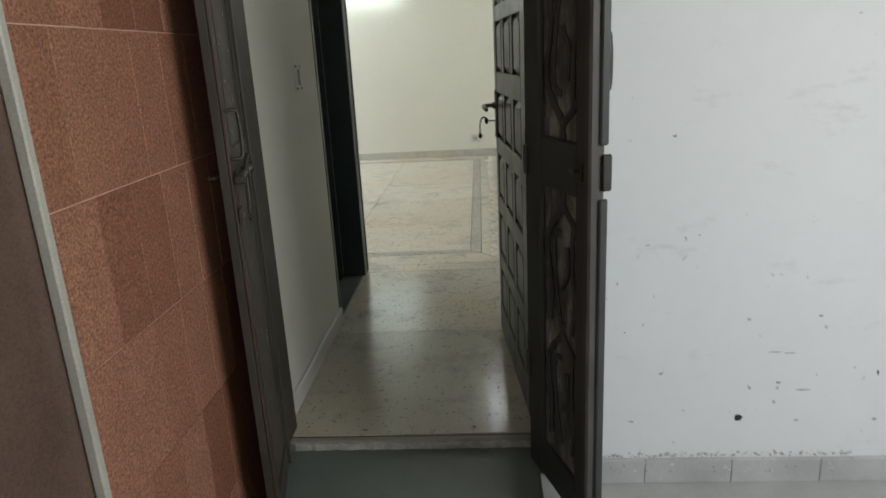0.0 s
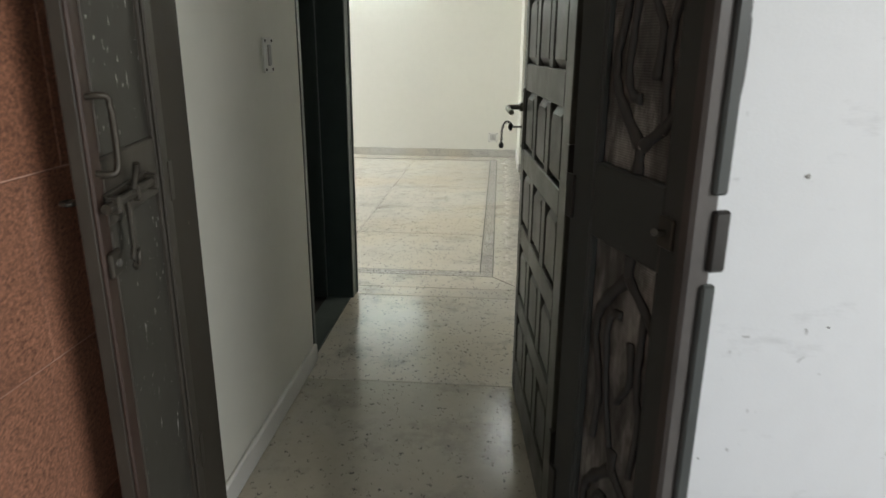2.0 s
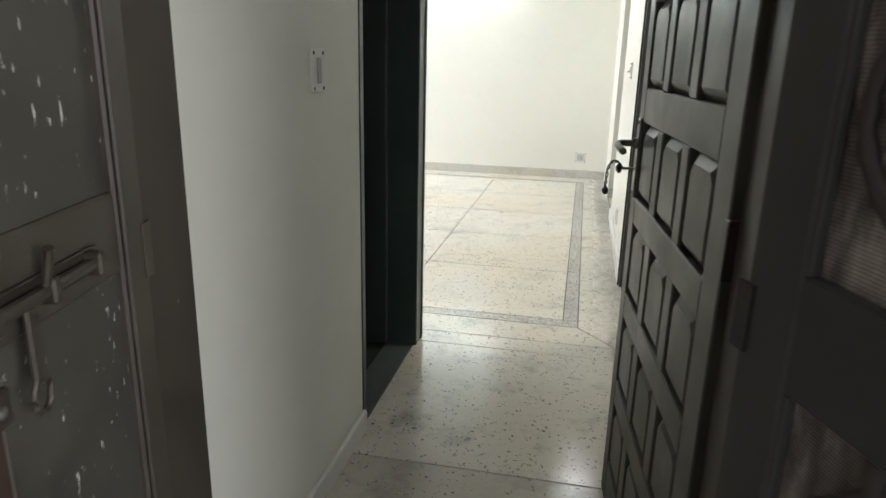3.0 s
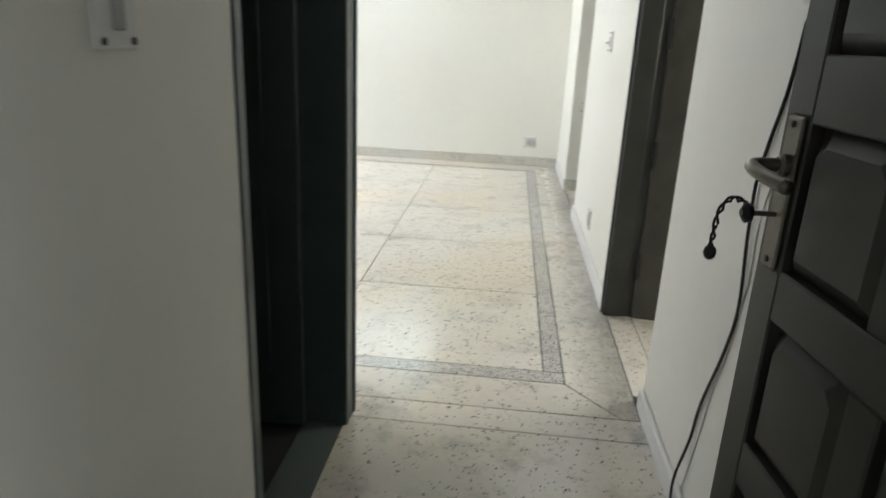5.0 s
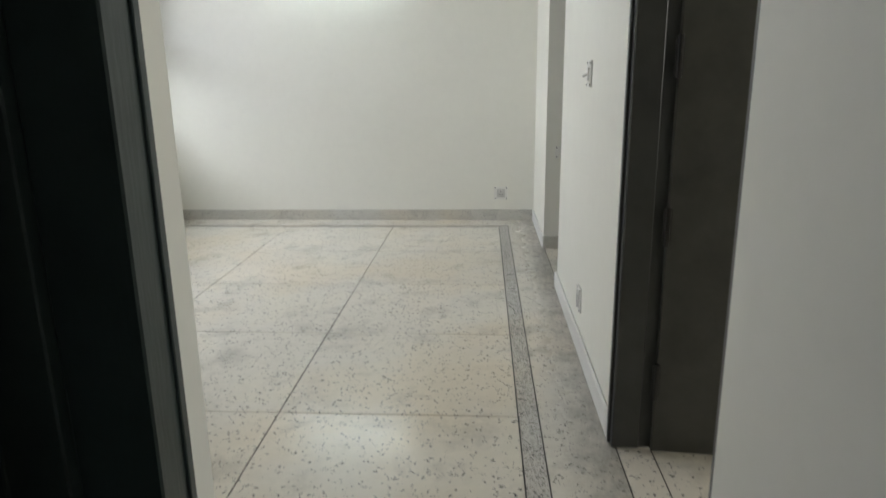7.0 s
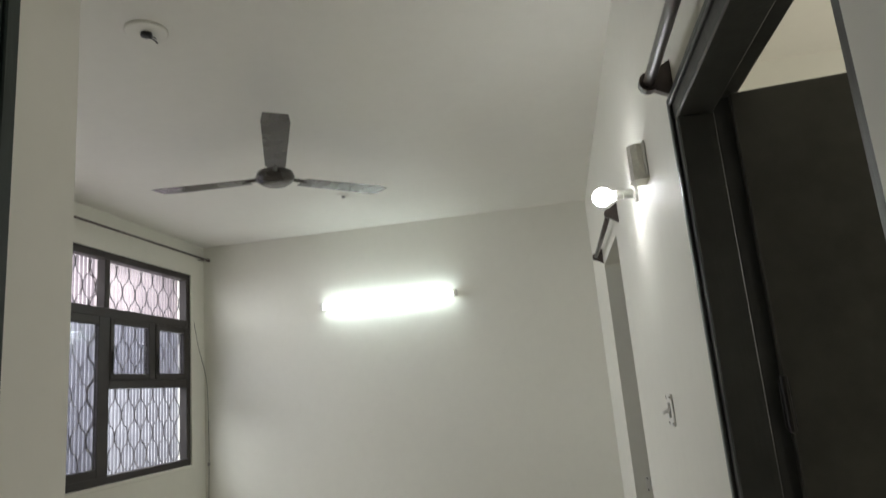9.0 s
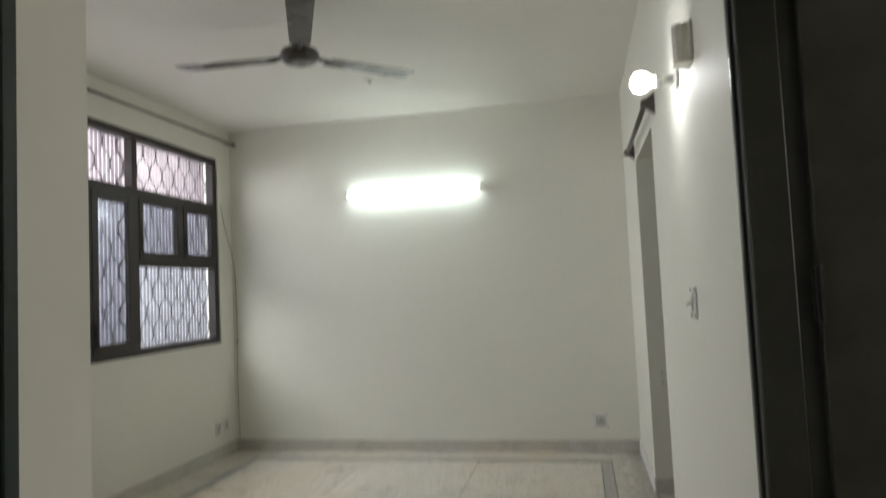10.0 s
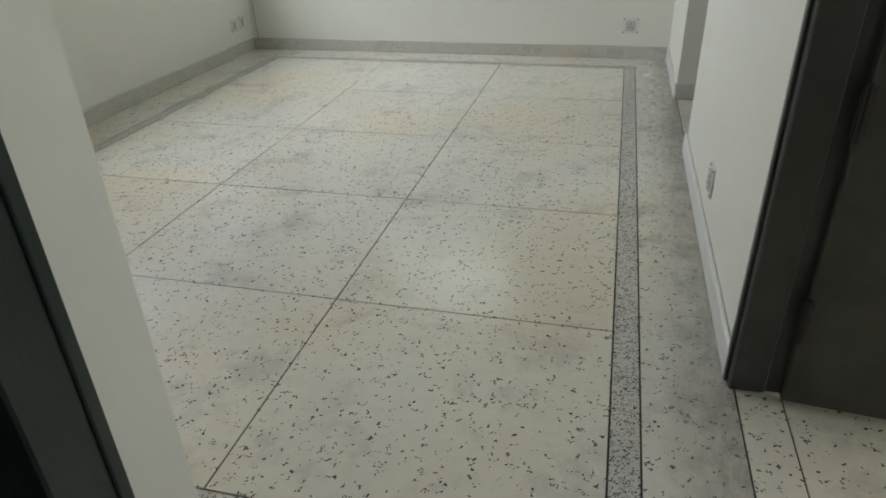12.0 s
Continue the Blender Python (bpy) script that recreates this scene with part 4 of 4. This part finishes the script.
# ---- fittings on walls and ceiling ----
def curtain_rod(a, b, r, wall_x, label, brackets=True):
    """A rod along a wall with a cup and a triangular bracket at each end."""
    ob = base("curtain_rod", Matrix(), label, "curtain rod", "curtain rods")
    part("rod", tube(B(), [a, b], r, 12), ROD_PAINT, ob, soft=True)
    s = 1 if wall_x > a[0] else -1
    for p in (a, b):
        d = 0.03 if p is a else -0.03
        part("cup", tube(B(), [(p[0], p[1] - 0.014, p[2]), (p[0], p[1] + 0.014, p[2])], r * 1.7, 14), ROD_PAINT, ob)
        if not brackets:
            part("hook", tube(B(), [(p[0], p[1] + d, p[2]), (wall_x, p[1] + d, p[2] + 0.004)], r * 0.55, 8), ROD_PAINT, ob)
            continue
        bm = B()
        y0, y1 = p[1] - 0.010, p[1] + 0.010
        tri = [(p[0] - s * r, p[2] + 0.012), (wall_x, p[2] + 0.055), (wall_x, p[2] - 0.05), (p[0] - s * r, p[2] - 0.012)]
        lo, hi = [bm.verts.new((x, y0, z)) for x, z in tri], [bm.verts.new((x, y1, z)) for x, z in tri]
        bm.faces.new(lo)
        bm.faces.new(hi[::-1])
        for i in range(4):
            bm.faces.new((lo[i], lo[(i + 1) % 4], hi[(i + 1) % 4], hi[i]))
        part("bracket", bm, ROD_PAINT, ob)
    return ob


curtain_rod((0.94, 7.34, 2.19), (0.94, 8.22, 2.19), 0.016, 1.0, "dark brown curtain rod above the brown doorway")
curtain_rod((0.955, 9.88, 2.24), (0.955, 11.12, 2.24), 0.014, 1.0, "dark brown curtain rod above the passage opening")
curtain_rod((-2.48, 8.62, 2.775), (-2.48, 12.09, 2.795), 0.009, -2.56, "thin dark curtain rod above the window", False)


def plate(name, label, m, w, h, kind_="switch"):
    """A screwed wall plate; local x along the wall, y out of it, z up."""
    ob = base(name, m, label, "socket" if kind_ == "socket" else "switch", "wall sockets" if kind_ == "socket" else "wall switches")
    part("cover", box(B(), -w / 2, 0, -h / 2, w / 2, 0.008, h / 2, 0.003), PLASTIC, ob)
    for sx in (-1, 1):
        for sz in (-1, 1):
            part("screw", lathe(B(), [(0.005, 0), (0.005, 0.002), (0.002, 0.003)], Matrix.Translation((sx * (w / 2 - 0.011), 0.008, sz * (h / 2 - 0.011))) @ pose(0, 0, 0, -90), 10), OLD_STEEL, ob)
    if kind_ == "switch":
        part("rocker", box(B(), -0.013, 0.007, -h * 0.30, 0.013, 0.013, h * 0.30, 0.003), GREY_PLASTIC, ob)
    elif kind_ == "toggle":
        part("switch_body", box(B(), -0.018, 0.007, -0.028, 0.018, 0.016, 0.028, 0.003), PLASTIC, ob)
        part("toggle", tube(B(), [(0, 0.012, 0.0), (0, 0.034, -0.010)], 0.006), PLASTIC, ob)
    else:
        body = part("socket_body", box(B(), -w * 0.3, 0.007, -h * 0.33, w * 0.3, 0.014, h * 0.33, 0.004), SOCKET_PLASTIC, ob)
        for dx, dz, r in ((0, 0.014, 0.0055), (-0.012, -0.010, 0.004), (0.012, -0.010, 0.004)):
            part("pin_hole", lathe(B(), [(r, 0), (r, 0.0015)], Matrix.Translation((dx, 0.0135, dz)) @ pose(0, 0, 0, -90), 10), DARK_HOLE, body)
    return ob


plate("bell_switch", "white wall switch plate with a grey rocker", pose(-0.022, 5.912, 1.308, 0, 0, -90), 0.086, 0.115)
plate("wall_switch", "white toggle switch plate beside the brown doorway", pose(1.0, 9.08, 1.29, 0, 0, 90), 0.10, 0.115, "toggle")
plate("wall_socket", "grey-white socket plate low on the wall", pose(1.0, 9.12, 0.25, 0, 0, 90), 0.10, 0.12, "socket")
plate("wall_socket", "white socket plate low under the tube light", pose(0.697, 12.15, 0.25, 0, 0, 180), 0.125, 0.12, "socket")
plate("wall_socket", "white socket plate low beneath the window", pose(-2.56, 11.84, 0.25, 0, 0, -90), 0.09, 0.10, "socket")
plate("wall_switch", "white switch plate low beneath the window", pose(-2.56, 11.97, 0.26, 0, 0, -90), 0.085, 0.10)
plate("passage_switch", "white switch box on the passage wall end", pose(1.105, 11.07, 0.738, 0, 0, 180), 0.072, 0.09, "toggle")

cb = base("chime_box", pose(1.0, 8.83, 2.155, 0, 0, 90), "dull grey plastic chime box with curved cover", "door chime")
bm = B()
prof = [(-0.045, 0.0), (-0.045, 0.03), (-0.036, 0.05), (-0.018, 0.06), (0.018, 0.06), (0.036, 0.05), (0.045, 0.03), (0.045, 0.0)]
prism(bm, prof, -0.065, 0.065)
part("cover", bm, CHIME_PLASTIC, cb)
part("base_plate", box(B(), -0.05, 0, -0.055, 0.05, 0.012, 0.072, 0.003), PLASTIC, cb)

ro = base("ceiling_rose", pose(-0.845, 8.67, H), "white round ceiling plate with loose dark wires", "ceiling rose")
part("disc", lathe(B(), [(0.082, 0), (0.082, -0.006), (0.076, -0.010), (0.02, -0.012)], sides=32), CEIL, ro)
part("terminal", lathe(B(), [(0.022, -0.011), (0.022, -0.024), (0.012, -0.028)], sides=14), RUBBER, ro)
for k, (dx, dy) in enumerate(((0.03, 0.03), (0.045, -0.005))):
    part("wire", tube(B(), smooth_line([(0.005 * k, 0, -0.022), (dx * 0.6, dy * 0.6, -0.032), (dx, dy, -0.045)], 4), 0.0025, 6), RUBBER, ro)
sr = base("ceiling_rose", pose(-0.83, 11.1, H), "small white ceiling plate near the tube light", "ceiling rose")
part("disc", lathe(B(), [(0.05, 0), (0.05, -0.006), (0.02, -0.012)], sides=24), CEIL, sr)
part("terminal", lathe(B(), [(0.016, -0.011), (0.012, -0.026)], sides=12), GREY_PLASTIC, sr)

jb = base("junction_box", pose(1.026, 6.46, 1.40, 0, 0, 90), "white plastic surface switch box with cable", "switch box")
part("box_body", box(B(), -0.048, 0, -0.03, 0.048, 0.035, 0.10, 0.005), PLASTIC, jb)
part("base_plate", box(B(), -0.062, 0, -0.062, 0.062, 0.018, -0.032, 0.004), PLASTIC, jb)
part("switch_rocker", box(B(), -0.012, 0.034, 0.01, 0.012, 0.042, 0.05, 0.003), GREY_PLASTIC, jb)
cable = [(1.020, 6.540, 1.345), (1.021, 6.565, 1.218), (1.020, 6.612, 1.09), (1.019, 6.636, 1.00), (1.019, 6.626, 0.88), (1.020, 6.600, 0.72), (1.020, 6.632, 0.59), (1.020, 6.725, 0.39), (1.019, 6.755, 0.26), (1.002, 6.775, 0.12), (0.999, 6.76, 0.03), (0.99, 6.70, 0.006), (0.98, 6.55, 0.006)]
solid("wall_cable", tube(B(), smooth_line(cable, 6), 0.0042, 8), RUBBER, "black cable hanging from the switch box to floor", "cable", soft=True)
flex = [(1.0235, 6.520, 1.345), (1.0235, 6.512, 1.26), (1.0235, 6.515, 1.157), (1.0235, 6.530, 1.066), (1.0235, 6.572, 0.985), (1.0235, 6.585, 0.90), (1.0235, 6.580, 0.79), (1.0235, 6.600, 0.70), (1.0235, 6.630, 0.57), (1.0235, 6.675, 0.45), (1.0235, 6.700, 0.33), (1.0235, 6.735, 0.20), (1.016, 6.75, 0.095)]
solid("white_wire", tube(B(), smooth_line(flex, 6), 0.0018, 6), PLASTIC, "thin white wire painted against the corridor wall", "wire", soft=True)
wire = [(-2.552, 11.96, 2.22), (-2.548, 11.985, 2.12), (-2.546, 12.03, 1.98), (-2.535, 12.10, 1.80), (-2.528, 12.138, 1.62), (-2.522, 12.142, 1.3), (-2.520, 12.142, 1.0), (-2.526, 12.142, 0.7), (-2.524, 12.140, 0.4), (-2.512, 12.132, 0.16), (-2.505, 12.125, 0.10)]
solid("corner_wire", tube(B(), smooth_line(wire, 6), 0.0018, 6), IRON, "thin dark wire running down the room corner", "wire")
solid("wire_clip", box(B(), -2.531, 12.130, 0.955, -2.512, 12.149, 0.985, 0.003), GREY_PLASTIC, "small grey clip holding the corner wire", "wire clip")

# ---- landing skirting and red cladding, piece by piece ----
sk = base("landing_skirting", Matrix(), "row of worn grey marble skirting tiles", "skirting", kind="structure")
x = 1.026
for x1 in (1.298, 1.588, 1.880, 2.170, 2.460, 2.750, 3.040, 3.330, 3.598):
    part("skirting_tile", box(B(), x + 0.0006, 4.930, OUT, x1 - 0.0006, 4.945, OUT + 0.090 + random.uniform(-0.003, 0.003), 0.002), LANDING_SKIRT, sk)
    x = x1
clad = base("stone_cladding", Matrix(), "red agra stone wall cladding in upright tiles", "cladding", kind="structure")
PIT, ROW = 0.1435, 0.332
shared = mesh_of("stone_tile", box(B(), 0, 0, 0, 0.012, PIT - 0.0026, ROW - 0.0028, 0.0012), RED)
for r in range(-2, 8):
    z0 = 0.466 + r * ROW
    off = (0.0, 0.012, -0.03, 0.018)[r % 4]
    for c in range(-1, 8):
        y0 = 4.075 + off + c * PIT
        if y0 < 4.075 - PIT + 0.01 or y0 > 4.97:
            continue
        if y0 < 4.078:
            part("stone_tile", box(B(), -0.0242, 4.080, z0, -0.0122, y0 + PIT - 0.0026, z0 + ROW - 0.0028, 0.0012), RED, clad)
            continue
        ob = new("stone_tile", shared)
        ob.parent = clad
        ob.location = (-0.0242 + random.uniform(-0.0006, 0.0006), y0, z0)

solid("entry_slab", box(B(), 0.021, 4.40, OUT - 0.01, 0.944, 5.097, -0.034, 0.004), SILL_STONE, "dark green stone slab before the entrance threshold", kind="structure")


def plaster_scar(x, z, r, material, seed, flat=1.0):
    """A small knock or scrape in the plaster: a thin irregular flake."""
    rnd = random.Random(seed)
    bm = B()
    n = 13
    pts = [(x + r * rnd.uniform(0.5, 1.1) * math.cos(2 * math.pi * k / n), z + r * flat * rnd.uniform(0.4, 1.0) * math.sin(2 * math.pi * k / n)) for k in range(n)]
    a = [bm.verts.new((px, 4.9440, pz)) for px, pz in pts]
    c = bm.verts.new((x, 4.9425, z))
    for k in range(n):
        bm.faces.new((a[k], a[(k + 1) % n], c))
    solid("plaster_scar", bm, material, "small dark knock in the white plaster wall" if flat == 1 else "thin grey scrape in the white plaster wall", "wall scar", group="scars on the landing wall")


for k, (x, z, r, mt, fl) in enumerate(((1.602, 0.165, 0.015, DARK_HOLE, 1.0), (1.351, 1.107, 0.007, GREY_PLASTIC, 1.0), (1.831, 0.522, 0.007, GREY_PLASTIC, 1.0), (1.75, 0.395, 0.022, GREY_PLASTIC, 0.12), (1.70, 0.40, 0.030, GREY_PLASTIC, 0.08), (1.80, 0.262, 0.028, GREY_PLASTIC, 0.14), (1.72, 0.29, 0.009, GREY_PLASTIC, 0.7), (1.79, 0.15, 0.010, GREY_PLASTIC, 0.6), (2.03, 0.32, 0.005, DARK_HOLE, 2.6), (2.04, 0.15, 0.012, GREY_PLASTIC, 0.5), (1.25, 0.155, 0.009, GREY_PLASTIC, 0.5), (1.44, 0.80, 0.003, DARK_HOLE, 1.0), (1.22, 0.48, 0.003, DARK_HOLE, 1.0))):
    plaster_scar(x, z, r, mt, k, fl)

bm = B()
rnd = random.Random(5)
n = 46
ring = []
for i in range(n + 1):
    x = 0.04 + 0.90 * i / n
    d, h = 0.006 + rnd.uniform(0, 0.006), -0.010 + rnd.uniform(-0.005, 0.003)
    ring.append([bm.verts.new(v) for v in ((x, 5.0985, -0.036), (x, 5.0985 - d, -0.036), (x, 5.0985 - d * 0.8, h - 0.006), (x, 5.0985, h))])
for a, b in zip(ring, ring[1:]):
    for k in range(4):
        bm.faces.new((a[k], a[(k + 1) % 4], b[(k + 1) % 4], b[k]))
bm.faces.new(ring[0][::-1])
bm.faces.new(ring[-1])
solid("trim_cement_fillet", bm, CEMENT, "rough pale cement fillet under the threshold", kind="structure")

# peeled paint and chipped plaster along the top of the landing skirting
for name, mat_, tone, count, seed in (("paint_flakes", WHITE_SKIRT, "white", 150, 3), ("plaster_chips", GREY_PLASTIC, "grey", 190, 8)):
    rnd = random.Random(seed)
    bm = B()
    for _ in range(count):
        x = 1.03 + 0.95 * rnd.random() ** 1.1
        z = OUT + 0.095 + abs(rnd.gauss(0, 0.008)) if rnd.random() < 0.86 else OUT + rnd.uniform(0.04, 0.11)
        y = 4.9442 if z > OUT + 0.094 else 4.9292
        r = rnd.uniform(0.0015, 0.006)
        k = rnd.randint(5, 7)
        rim = [bm.verts.new((x + 1.5 * r * rnd.uniform(0.5, 1) * math.cos(6.2832 * q / k), y, z + r * rnd.uniform(0.4, 1) * math.sin(6.2832 * q / k))) for q in range(k)]
        tip = bm.verts.new((x, y - 0.0016, z))
        for q in range(k):
            bm.faces.new((rim[q], rim[(q + 1) % k], tip))
    solid(name, bm, mat_, tone + " flakes of peeled paint above the landing skirting", "paint flakes", kind="stuff")
